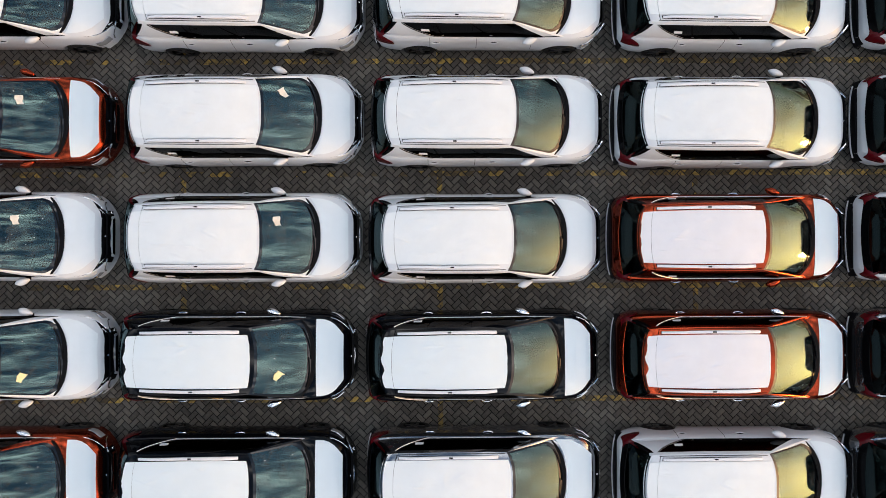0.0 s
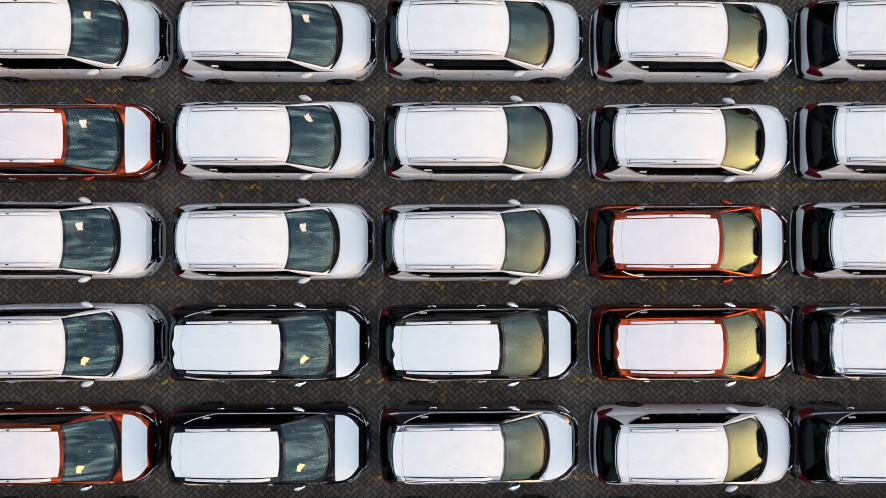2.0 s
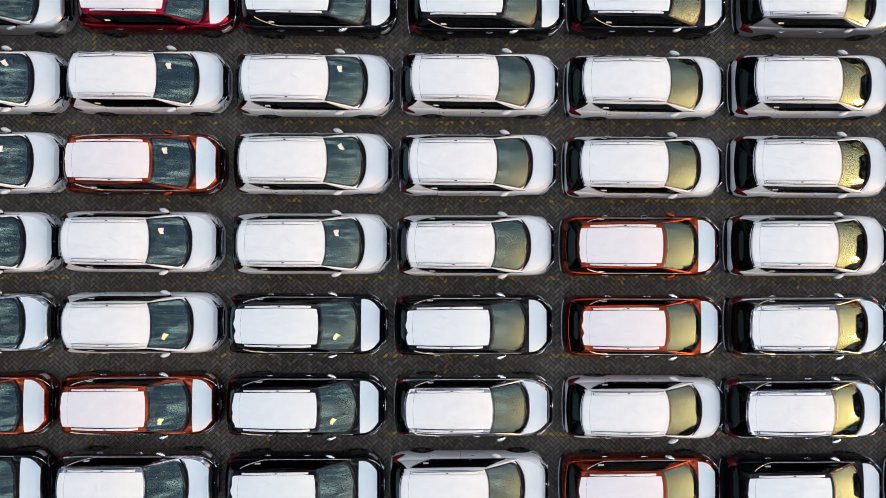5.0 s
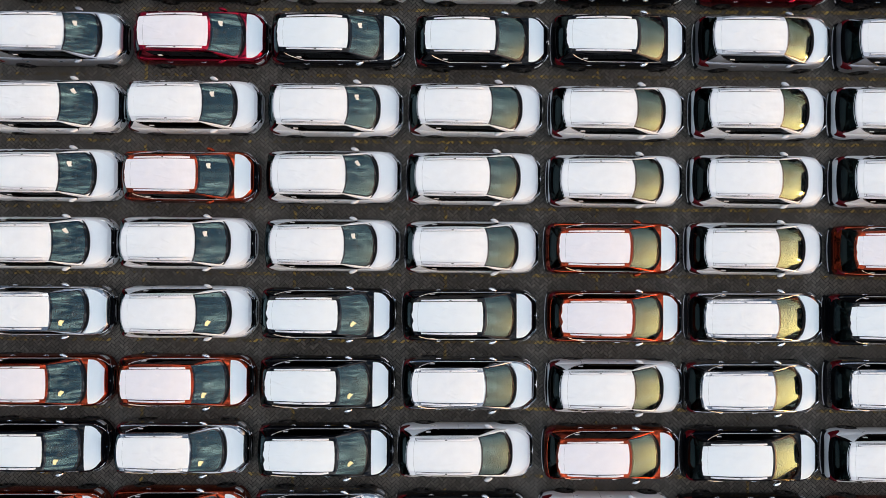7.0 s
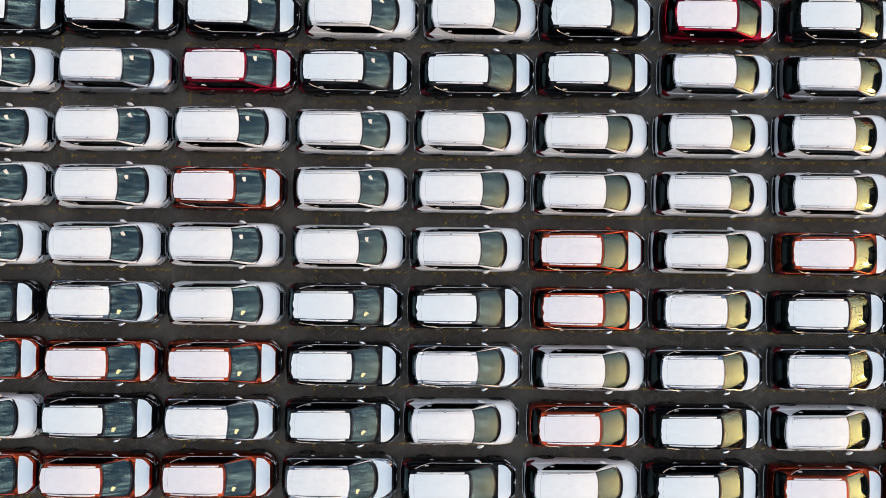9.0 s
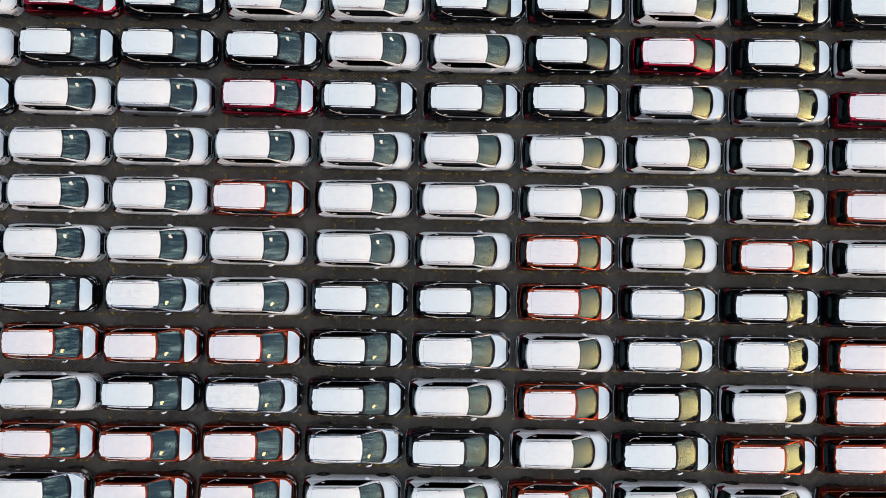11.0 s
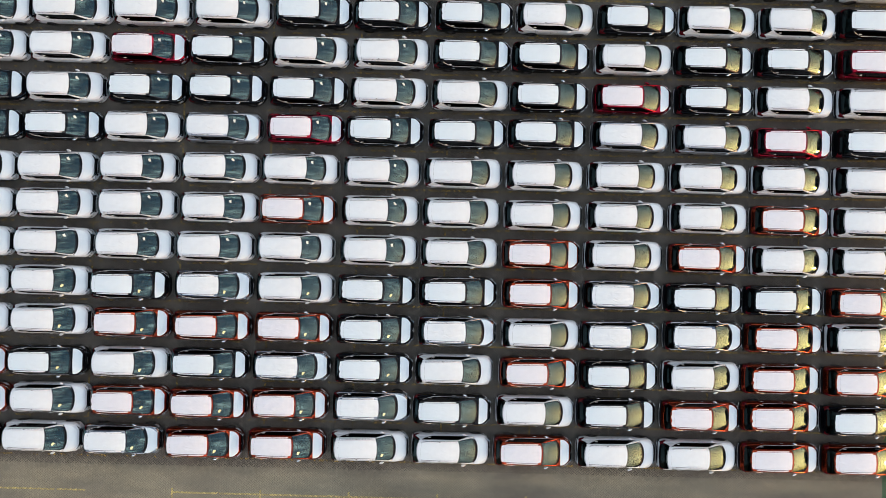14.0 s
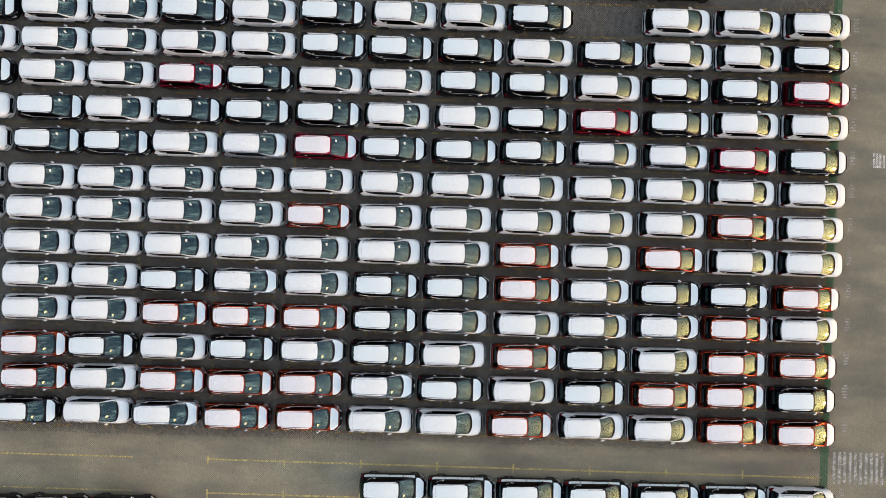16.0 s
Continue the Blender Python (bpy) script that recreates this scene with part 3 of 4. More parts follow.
    sheet(end_strip, steps(0, 1, 3), steps(-half, half, 34), 0.003, (0, 0, -1), bm)
    part("roof_film", bm, HOOD_FILM if colour == "K" else PINK_FILM if colour in "OR" else FILM, roof_skin, "white protective film taped on the roof")

    def bonnet(u, w):
        x0 = 1.535 if colour in "KOR" else 1.335 + 0.215 * (1 - abs(w) ** 2.6)
        x = x0 + (2.04 - x0) * u
        lim = lerp([(0, 0.735), (0.3, 0.725), (0.5, 0.69), (0.7, 0.62), (0.85, 0.53), (1.0, 0.43)], u)
        return hood(x, w * lim / smooth_lerp(HALF_WIDTH, x, 0.03), 0.008 + 0.010 * abs(w) ** 6)
    part("hood_film", sheet(bonnet, steps(0, 1, 16), steps(-1, 1, 20), 0.003), FILM if colour == "W" else HOOD_FILM, body, "white protective film on the bonnet")

    if door_film:
        for s in (-1, 1):
            for a, b in ((-1.95, -1.18), (-1.15, -0.28), (-0.25, 0.78), (0.82, 1.45)):
                def shoulder(u, v, s=s, a=a, b=b):
                    ring = body_ring(a + (b - a) * u)
                    k = 5.7 + 3.2 * v
                    p = Vector(ring[int(k)]).lerp(Vector(ring[int(k) + 1]), k - int(k))
                    return Vector((p.x, s * (p.y + 0.012), p.z + 0.004))
                part("door_film", sheet(shoulder, steps(0, 1, 8), steps(0, 1, 4), 0.003, (0, -s, 0)), HOOD_FILM, body, "white protective film along the door")

    # rails, mirrors, handles
    chrome_strips = []
    for s in (-1, 1):
        bm = bmesh.new()
        pts = []
        for u in steps(0.085, 0.895, 9):
            p = roof(u, s * 0.865)
            end = min(1.0, (u - 0.095) / 0.06, (0.885 - u) / 0.06)
            pts.append(p + Vector((0, 0, 0.012 + 0.035 * max(0, end) ** 0.6)))
        tube(bm, pts, [0.030, 0.034, 0.034, 0.032, 0.029, 0.028, 0.027, 0.027, 0.026, 0.024], 8, 0.6)
        first = len(bm.faces)
        p = roof(0.47, s * 0.865)
        box(bm, p.x - 0.034, p.x + 0.034, p.y - 0.013, p.y + 0.013, p.z - 0.002, p.z + 0.069, 0.004)
        sheet(lambda u, w: roof(u, s * (0.863 + 0.050 * w), 0.007), steps(0.10, 0.90, 12), [-1, 1], 0.005, (0, 0, -1), bm)
        sheet(lambda u, w: roof(u, s * (0.958 + 0.008 * w), 0.006), steps(0.02, 0.93, 14), [-1, 1], 0.006, (0, 0, -1), bm)
        bm.faces.ensure_lookup_table()
        for f in bm.faces[first:]:
            f.material_index = 1
        part("roof_rail", bm, [SILVER, BLACK_PLASTIC], roof_skin, "silver roof rail on black feet")
        bm = bmesh.new()
        bmesh.ops.create_uvsphere(bm, u_segments=14, v_segments=9, radius=1.0)
        for v in bm.verts:
            v.co = Vector((v.co.x * (0.16 if v.co.x > 0 else 0.14), v.co.y * 0.072 * (1 - 0.30 * max(0, v.co.x) - 0.45 * max(0, -v.co.x) ** 2), v.co.z * 0.07))
        bmesh.ops.transform(bm, matrix=pose(0.725, s * 0.872, 1.07, 0, 0, s * -17), verts=bm.verts[:])
        first = len(bm.faces)
        box(bm, 0.76, 0.86, 0.77 if s > 0 else -0.84, 0.84 if s > 0 else -0.77, 0.985, 1.01, 0.006)
        bm.faces.ensure_lookup_table()
        for f in bm.faces[first:]:
            f.material_index = 1
        part("wing_mirror", bm, [CHROME if chrome_mirrors else paint, GLOSS_BLACK], car)
        for x in (0.065, -1.05):
            bm = bmesh.new()
            bmesh.ops.create_uvsphere(bm, u_segments=10, v_segments=6, radius=1.0, matrix=Matrix.LocRotScale((x + 0.01, s * 0.838, 0.842), None, (0.062, 0.012, 0.034)))
            for f in bm.faces:
                f.material_index = 1
            first = len(bm.faces)
            bow = [(x - 0.095 + 0.19 * t, s * (0.832 + 0.024 * math.sin(math.pi * t) ** 0.5), 0.856) for t in steps(0, 1, 8)]
            tube(bm, bow, [0.006, 0.008, 0.010, 0.011, 0.011, 0.011, 0.010, 0.008, 0.006], 6)
            part("door_handle", bm, [CHROME if colour != "W" else paint, BLACK_PLASTIC], car)
        # lamps
        def lamp_skin(u, v, s=s):
            """Wraps the rear corner from under the glass to the side; its front edge is notched like an arrow's tail."""
            front = -1.85 - 0.19 * max(0.0, 1 - abs(2 * v - 1) * 1.15) - 0.05 * (1 - v)
            x = -2.185 + (front + 2.185) * u
            k = 10.4 - 5.2 * v
            ring = body_ring(x)
            p = Vector(ring[int(k)]).lerp(Vector(ring[int(k) + 1]), k - int(k))
            return Vector((x - 0.012 * (1 - u), s * (p.y + 0.006 + 0.010 * v), p.z + 0.016 + 0.03 * (1 - v) * (1 - u)))
        bm = sheet(lamp_skin, steps(0, 1, 8), steps(0, 1, 12), 0.015, (0.3, -0.5 * s, -1))
        part("tail_lamp", bm, RED_LENS, car, "dark red tail lamp")
        part("headlamp", sheet(lambda u, v: nose(s * (0.80 + 0.16 * u), 0.50 + 0.20 * v, 0.012), steps(0, 1, 4), steps(0, 1, 3), 0.03, (-1, 0, 0)), LAMP_LENS, car)
        pts = [nose(s * w, z, 0.015) for w, z in ((0.50, 0.78), (0.62, 0.72), (0.72, 0.62), (0.76, 0.50))]
        chrome_strips.append(pts)
    def brow(u, w, lift=0.0):
        """The dark band that runs from the bonnet's sides round the nose."""
        a = abs(w)
        x = lerp([(0, 2.175), (0.35, 2.165), (0.5, 2.13), (0.62, 2.06), (0.75, 1.96), (0.88, 1.82), (1.0, 1.66)], a) + (0.105 * u - 0.045) * (1 - 0.6 * a)
        hw = smooth_lerp(HALF_WIDTH, min(x, 2.2), 0.03)
        y = min(0.80 * min(1.0, a * 1.18), hw * 0.90) * (1 if w > 0 else -1)
        p = hood(min(x, 2.225), y / hw, 0.006 + lift)
        return Vector((x, y, p.z))
    ws = steps(-1, 1, 28)
    bm = sheet(lambda u, w: nose(0.58 * w, 0.48 + 0.30 * u, 0.01 - 0.03 * u), steps(0, 1, 5), steps(-1, 1, 12), 0.03, (-1, 0, 0))
    sheet(brow, [0, 0.5, 1], ws, 0.012, (0, 0, -1), bm)
    chrome_strips.append([brow(1.0, w, 0.004) for w in steps(-0.92, 0.92, 26)])
    first = len(bm.faces)
    for pts in chrome_strips:
        tube(bm, pts, 0.018 if len(pts) < 10 else 0.007, 6)
    p = brow(0.5, 0.0)
    for dx, dy in ((0.028, 0.0), (-0.016, 0.032), (-0.016, -0.032)):
        bmesh.ops.create_cone(bm, cap_ends=True, segments=4, radius1=0.028, radius2=0.022, depth=0.012, matrix=Matrix.Translation((p.x - 0.045 + dx, dy, p.z + 0.024)))
    bm.faces.ensure_lookup_table()
    for f in bm.faces[first:]:
        f.material_index = 1
    part("grille", bm, [GLOSS_BLACK, CHROME], car, "black grille with chrome strips")

    bm = bmesh.new()
    tube(bm, [(2.225 + 0.022 * math.cos(a), 0.47 + 0.022 * math.sin(a), 0.58) for a in steps(0, 2 * math.pi, 12)], 0.007, 5)
    tube(bm, [(2.12, 0.47, 0.58), (2.16, 0.47, 0.58), (2.205, 0.47, 0.58)], 0.008, 6)
    part("tow_eye", bm, CHROME, car, "steel towing eye screwed into the bumper")

    # wheels
    for x in AXLES:
        for s in (-1, 1):
            bm = bmesh.new()
            prof = [(0.215, -0.10), (0.30, -0.10), (0.322, -0.075), (0.325, 0.0), (0.322, 0.075), (0.30, 0.10), (0.215, 0.10)]
            n = 24
            rings = [[bm.verts.new((x + r * math.cos(a), s * 0.765 + w, 0.325 + r * math.sin(a))) for r, w in prof] for a in steps(0, 2 * math.pi, n)[:-1]]
            for i in range(n):
                for j in range(len(prof) - 1):
                    bm.faces.new((rings[i][j], rings[i][j + 1], rings[(i + 1) % n][j + 1], rings[(i + 1) % n][j]))
            first = len(bm.faces)
            bmesh.ops.create_cone(bm, cap_ends=True, segments=20, radius1=0.055, radius2=0.05, depth=0.03, matrix=Matrix.Translation((x, s * 0.845, 0.325)) @ Matrix.Rotation(radians(90), 4, "X"))
            for k in range(5):
                m = Matrix.Translation((x, s * 0.84, 0.325)) @ Matrix.Rotation(2 * math.pi * k / 5, 4, "Y") @ Matrix.LocRotScale((0.13, 0, 0), None, (0.20, 0.025, 0.055))
                bmesh.ops.create_cube(bm, size=1.0, matrix=m)
            bmesh.ops.create_cone(bm, cap_ends=True, segments=24, radius1=0.216, radius2=0.216, depth=0.06, matrix=Matrix.Translation((x, s * 0.77, 0.325)) @ Matrix.Rotation(radians(90), 4, "X"))
            bm.faces.ensure_lookup_table()
            for f in bm.faces[first:]:
                f.material_index = 1
            part("wheel", bm, [RUBBER, ALLOY], car, "black tyre on a grey alloy rim")
    return car


MODELS = {
    "W": ("white people carrier with film over roof and bonnet", False),
    "G": ("dark grey people carrier with white film on roof and bonnet", True),
    "S": ("silver people carrier with white film on roof and bonnet", False),
    "K": ("glossy black people carrier with white film on roof and bonnet", True),
    "B": ("glossy black people carrier with white film on doors too", True),
    "O": ("burnt orange people carrier with white film on roof and bonnet", True),
    "o": ("burnt orange people carrier with orange mirrors and white film", False),
    "R": ("dark red people carrier with white film on roof and bonnet", False),
}
# colours in driving order, first car's x, spacing, y, drift in y
masters = {}
rng = random.Random(7)


def park(colours, x0, dx, y0, dy, shift={}, paper=0.5):
    """One row of cars nose to tail: colours from back to front, first x, spacing, y, drift in y, and the cars that stand off the line."""
    for i, c in enumerate(colours):
        if c == ".":
            continue
        sx, sy = shift.get(i, (0, 0))
        sx += 0.03 if c in "KB" else 0.06
        m = pose(x0 + dx * i + sx, y0 + dy * i + sy, 0.0, 0, 0, rng.uniform(-0.3, 0.3))
        seed = rng.randrange(3) if c in "WKO" else 0
        slip = paper if i < 6 and len(colours) > 2 else 0
        key = (c, seed, slip)
        if key not in masters:
            masters[key] = build_car("K" if c == "B" else c.upper(), *MODELS[c], seed, slip, c == "B")
            masters[key].matrix_basis = m
        else:
            copy_thing(masters[key], m)


park("WWKWKWWK.WWW", -26.71, 4.677, 12.38, 0.004, {0: (-0.04, -0.06), 2: (-0.04, -0.01), 3: (-0.02, -0.05), 4: (-0.05, 0.03), 5: (0.14, 0.05), 6: (0.14, 0.04), 7: (-0.01, 0.07), 9: (-0.09, -0.0), 11: (0.01, -0.06)})
park("WWWWKKKWKWWK", -26.71, 4.686, 10.17, -0.007, {0: (0.02, -0.05), 4: (0.04, 0.05), 5: (-0.07, -0.02), 8: (0.1, -0.02), 11: (-0.05, 0.02)})
park("WWRKWWKKWKKR", -26.84, 4.689, 7.93, -0.013, {0: (0.05, -0.0), 3: (-0.05, -0.02), 6: (0.02, 0.04), 7: (-0.08, 0.01), 11: (0.06, -0.02)})
park("KWKKKWWKRKWW", -26.91, 4.696, 5.58, -0.005, {0: (0.08, -0.0), 1: (-0.04, -0.02), 3: (-0.06, 0.03), 5: (-0.04, 0.02), 7: (-0.1, -0.03), 8: (-0.01, -0.04), 9: (0.07, -0.02)})
park("KKWSRKKKSSRK", -27.05, 4.700, 3.36, -0.013, {0: (0.13, -0.05), 1: (0.07, -0.05), 2: (-0.05, -0.01), 3: (-0.09, 0.02), 4: (-0.01, 0.05), 5: (-0.11, 0.03), 7: (-0.08, 0.07), 8: (0.02, 0.07), 9: (0.09, 0.03), 10: (0.02, -0.11), 11: (0.04, -0.05)})
park("WWWWWWWWWWWW", -27.34, 4.721, 0.94, 0.004, {0: (0.08, -0.06), 1: (0.0, -0.05), 3: (0.02, 0.07), 4: (-0.06, 0.08), 5: (-0.04, 0.01), 6: (-0.06, 0.03), 7: (-0.04, -0.03), 11: (0.05, -0.03)})
park("WWWWoWWWWWOW", -27.38, 4.721, -1.23, -0.014, {0: (0.06, -0.03), 2: (0.02, 0.04), 3: (0.06, -0.01), 4: (-0.11, -0.03), 5: (-0.04, 0.01), 6: (-0.07, 0.0), 7: (-0.06, -0.04), 9: (0.08, 0.03), 10: (0.06, -0.01)})
park("WWWWWWWoWOWW", -27.50, 4.730, -3.50, -0.017, {0: (0.09, -0.02), 1: (0.05, 0.0), 3: (-0.04, -0.01), 4: (-0.11, 0.03), 6: (-0.06, -0.02), 7: (-0.08, -0.01), 8: (-0.05, 0.03), 9: (0.09, -0.0), 10: (0.11, -0.03)})
park("WWKGWKKOGKKO", -27.50, 4.716, -5.76, -0.023, {0: (0.08, -0.0), 1: (-0.02, 0.05), 2: (-0.14, -0.07), 7: (0.09, 0.01), 8: (0.06, 0.05), 9: (0.04, 0.02), 10: (-0.07, -0.01), 11: (-0.04, -0.03)}, -0.5)
park("WWOOOKGWGGOW", -27.45, 4.707, -8.05, -0.015, {0: (0.08, 0.08), 1: (-0.01, 0.09), 3: (-0.06, -0.07), 4: (-0.05, -0.04), 5: (-0.03, -0.05), 6: (-0.01, -0.04), 7: (0.12, -0.08), 8: (-0.03, -0.06), 9: (0.08, 0.04), 10: (-0.0, 0.04), 11: (-0.05, 0.09)}, -0.5)
park("OKWKGKWOKWOO", -27.49, 4.703, -10.35, -0.015, {0: (0.12, -0.06), 1: (-0.05, -0.03), 3: (-0.06, 0.05), 4: (-0.07, 0.05), 6: (-0.07, 0.04), 7: (0.09, 0.01), 8: (0.05, -0.01), 9: (0.08, 0.01), 10: (-0.05, -0.02), 11: (-0.02, -0.06)}, -0.5)
park("OWOOOGKWKOOK", -27.45, 4.691, -12.55, -0.019, {0: (0.17, -0.05), 1: (0.09, 0.03), 3: (-0.14, -0.04), 4: (-0.13, 0.06), 5: (-0.08, 0.05), 6: (-0.1, -0.04), 9: (0.13, -0.04), 10: (-0.0, 0.07), 11: (0.05, -0.06)}, -0.5)
park("KWGOOWWOWWOO", -27.85, 4.734, -14.82, -0.022, {0: (-0.01, -0.05), 1: (0.06, 0.06), 2: (-0.03, 0.04), 3: (-0.06, -0.04), 5: (0.04, 0.01), 8: (0.06, 0.03)}, -0.5)
park(".....BBBBBBW", -26.11, 4.604, -19.28, -0.028, {5: (0.04, 0.01), 8: (-0.11, -0.0), 9: (-0.08, 0.0), 10: (-0.18, -0.0), 11: (-0.28, 0.0)}, -0.5)
# the ends of rows that just come into view
for c, x, y in (("K", -31.58, 12.4), ("W", -31.56, 10.2), ("K", -31.71, 7.97), ("W", -31.79, 5.6), ("W", -31.88, 3.38), ("W", -32.23, 0.94), ("W", -32.21, -1.2), ("W", -32.32, -3.48)):
    park(c, x, 4.7, y, 0.0)
park("WK", 11.0, 4.7, 14.86, 0.0)
park("KKK", -30.14, 4.507, -21.50, 0.07)

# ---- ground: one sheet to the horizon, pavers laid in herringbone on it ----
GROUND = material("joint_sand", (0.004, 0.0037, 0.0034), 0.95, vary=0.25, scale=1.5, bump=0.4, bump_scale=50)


def paver_material(name):
    m = material(name, (0.085, 0.080, 0.074), 0.85, bump=0.5, bump_scale=70)
    nt = m.node_tree
    b = nt.nodes["Principled BSDF"]
    geo = nt.nodes.new("ShaderNodeNewGeometry")
    co = nt.nodes.new("ShaderNodeTexCoord")
    big = nt.nodes.new("ShaderNodeTexNoise")
    big.inputs["Scale"].default_value, big.inputs["Detail"].default_value = 0.35, 5
    fine = nt.nodes.new("ShaderNodeTexNoise")
    fine.inputs["Scale"].default_value, fine.inputs["Detail"].default_value, fine.inputs["Roughness"].default_value = 34, 7, 0.68
    nt.links.new(co.outputs["Object"], big.inputs["Vector"])
    nt.links.new(co.outputs["Object"], fine.inputs["Vector"])
    add = nt.nodes.new("ShaderNodeMath")
    add.operation = "MULTIPLY_ADD"
    add.inputs[2].default_value = 0.45
    apart = nt.nodes.new("ShaderNodeMath")
    apart.operation = "SUBTRACT"
    apart.inputs[1].default_value = 0.5
    nt.links.new(geo.outputs["Random Per Island"], apart.inputs[0])
    nt.links.new(apart.outputs[0], add.inputs[0])
    add2 = nt.nodes.new("ShaderNodeMath")
    add2.operation = "MULTIPLY_ADD"
    add2.inputs[1].default_value = 0.7
    nt.links.new(big.outputs["Fac"], add2.inputs[0])
    nt.links.new(add.outputs[0], add2.inputs[2])
    add3 = nt.nodes.new("ShaderNodeMath")
    add3.operation = "MULTIPLY_ADD"
    add3.inputs[1].default_value = 1.0
    nt.links.new(fine.outputs["Fac"], add3.inputs[0])
    nt.links.new(add2.outputs[0], add3.inputs[2])
    ramp = nt.nodes.new("ShaderNodeValToRGB")
    # dark tones, with some of the shade between parked cars put into the colour
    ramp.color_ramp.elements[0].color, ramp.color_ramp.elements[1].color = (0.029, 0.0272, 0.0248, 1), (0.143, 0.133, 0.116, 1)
    half = nt.nodes.new("ShaderNodeMath")
    half.operation = "MULTIPLY"
    half.inputs[1].default_value = 0.5
    ramp.color_ramp.elements[0].position, ramp.color_ramp.elements[1].position = 0.3, 0.8
    nt.links.new(add3.outputs[0], half.inputs[0])
    nt.links.new(half.outputs[0], ramp.inputs["Fac"])
    # paler where traffic runs, the aisle below the rows and the road beside them: dust, plus open-sky light put into
    # the colour
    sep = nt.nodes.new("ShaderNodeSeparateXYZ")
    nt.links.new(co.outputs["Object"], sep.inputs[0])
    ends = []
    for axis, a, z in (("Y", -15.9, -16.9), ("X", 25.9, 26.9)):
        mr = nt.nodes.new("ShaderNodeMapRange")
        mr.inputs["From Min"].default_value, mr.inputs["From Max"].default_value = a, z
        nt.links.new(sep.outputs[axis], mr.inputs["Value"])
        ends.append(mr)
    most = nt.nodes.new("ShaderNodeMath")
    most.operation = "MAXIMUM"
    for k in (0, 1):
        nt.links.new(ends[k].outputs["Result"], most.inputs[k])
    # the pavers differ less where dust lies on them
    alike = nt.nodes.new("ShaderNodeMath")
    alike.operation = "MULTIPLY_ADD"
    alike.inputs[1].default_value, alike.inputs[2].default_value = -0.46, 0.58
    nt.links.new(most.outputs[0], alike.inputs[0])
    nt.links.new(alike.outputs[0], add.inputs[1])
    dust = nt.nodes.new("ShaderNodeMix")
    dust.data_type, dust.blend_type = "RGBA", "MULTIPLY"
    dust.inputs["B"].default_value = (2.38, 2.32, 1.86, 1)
    # swept along the lane in long streaks, with darker wheel tracks between
    lanes = nt.nodes.new("ShaderNodeMapping")
    lanes.inputs["Scale"].default_value = (0.16, 0.55, 1.0)
    streak = nt.nodes.new("ShaderNodeTexNoise")
    streak.inputs["Scale"].default_value, streak.inputs["Detail"].default_value = 1.0, 5
    thin = nt.nodes.new("ShaderNodeMapRange")
    thin.inputs["From Min"].default_value, thin.inputs["From Max"].default_value = 0.36, 0.62
    thin.inputs["To Min"].default_value, thin.inputs["To Max"].default_value = 0.35, 1.15
    cover = nt.nodes.new("ShaderNodeMath")
    cover.operation = "MULTIPLY"
    nt.links.new(co.outputs["Object"], lanes.inputs["Vector"])
    nt.links.new(lanes.outputs["Vector"], streak.inputs["Vector"])
    nt.links.new(streak.outputs["Fac"], thin.inputs["Value"])
    nt.links.new(thin.outputs["Result"], cover.inputs[0])
    nt.links.new(most.outputs[0], cover.inputs[1])
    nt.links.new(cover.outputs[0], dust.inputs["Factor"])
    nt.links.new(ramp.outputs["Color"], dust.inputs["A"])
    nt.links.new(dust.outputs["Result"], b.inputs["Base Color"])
    return m


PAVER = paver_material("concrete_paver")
OPEN_GROUND = material("open_ground", (0.13, 0.118, 0.10), 0.9, vary=0.3, scale=0.4, bump=0.4, bump_scale=20)
bm = bmesh.new()
bmesh.ops.create_grid(bm, x_segments=40, y_segments=40, size=2500)
tagged(part("ground", bm, OPEN_GROUND, None, smooth=False), "grey-brown open ground round the lot", "ground", kind="structure").location.z = -0.012
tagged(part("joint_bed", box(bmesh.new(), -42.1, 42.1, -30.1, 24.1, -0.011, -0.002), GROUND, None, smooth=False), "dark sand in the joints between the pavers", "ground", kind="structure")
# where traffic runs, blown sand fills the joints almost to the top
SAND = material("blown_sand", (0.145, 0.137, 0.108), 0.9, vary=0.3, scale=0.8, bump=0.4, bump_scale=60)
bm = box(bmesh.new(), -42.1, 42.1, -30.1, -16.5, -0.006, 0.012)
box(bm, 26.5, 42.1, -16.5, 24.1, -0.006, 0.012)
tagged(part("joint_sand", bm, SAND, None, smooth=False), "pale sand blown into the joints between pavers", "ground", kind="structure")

PW, PL, GAP, RISE = 0.105, 0.21, 0.016, 0.018
C45 = math.sqrt(0.5)


def herringbone(x0, x1, y0, y1):
    """Centres of 45-degree herringbone pavers in a rectangle, as rows of x, y and a flag for the two directions."""
    cx, cy = (x0 + x1) / 2, (y0 + y1) / 2
    r = math.hypot(x1 - x0, y1 - y0) / 2
    n = int(r / PW) + 6
    i, j = np.meshgrid(np.arange(-n, n + 1), np.arange(-n, n + 1), indexing="ij")
    a = (i - j) % 4
    flat = a == 0      # this cell and the next along i
    tall = a == 3      # this cell and the next along j
    ux = np.concatenate([(i[flat] + 1.0) * PW, (i[tall] + 0.5) * PW])
    uy = np.concatenate([(j[flat] + 0.5) * PW, (j[tall] + 1.0) * PW])
    kind = np.concatenate([np.zeros(flat.sum()), np.ones(tall.sum())])
    base_x, base_y = round(cx / (PW * 4 * C45)) * PW * 4 * C45, round(cy / (PW * 4 * C45)) * PW * 4 * C45
    x, y = (ux - uy) * C45 + base_x, (ux + uy) * C45 + base_y
    keep = (x >= x0) & (x < x1) & (y >= y0) & (y < y1)
    return np.stack([x[keep], y[keep], kind[keep]], 1)


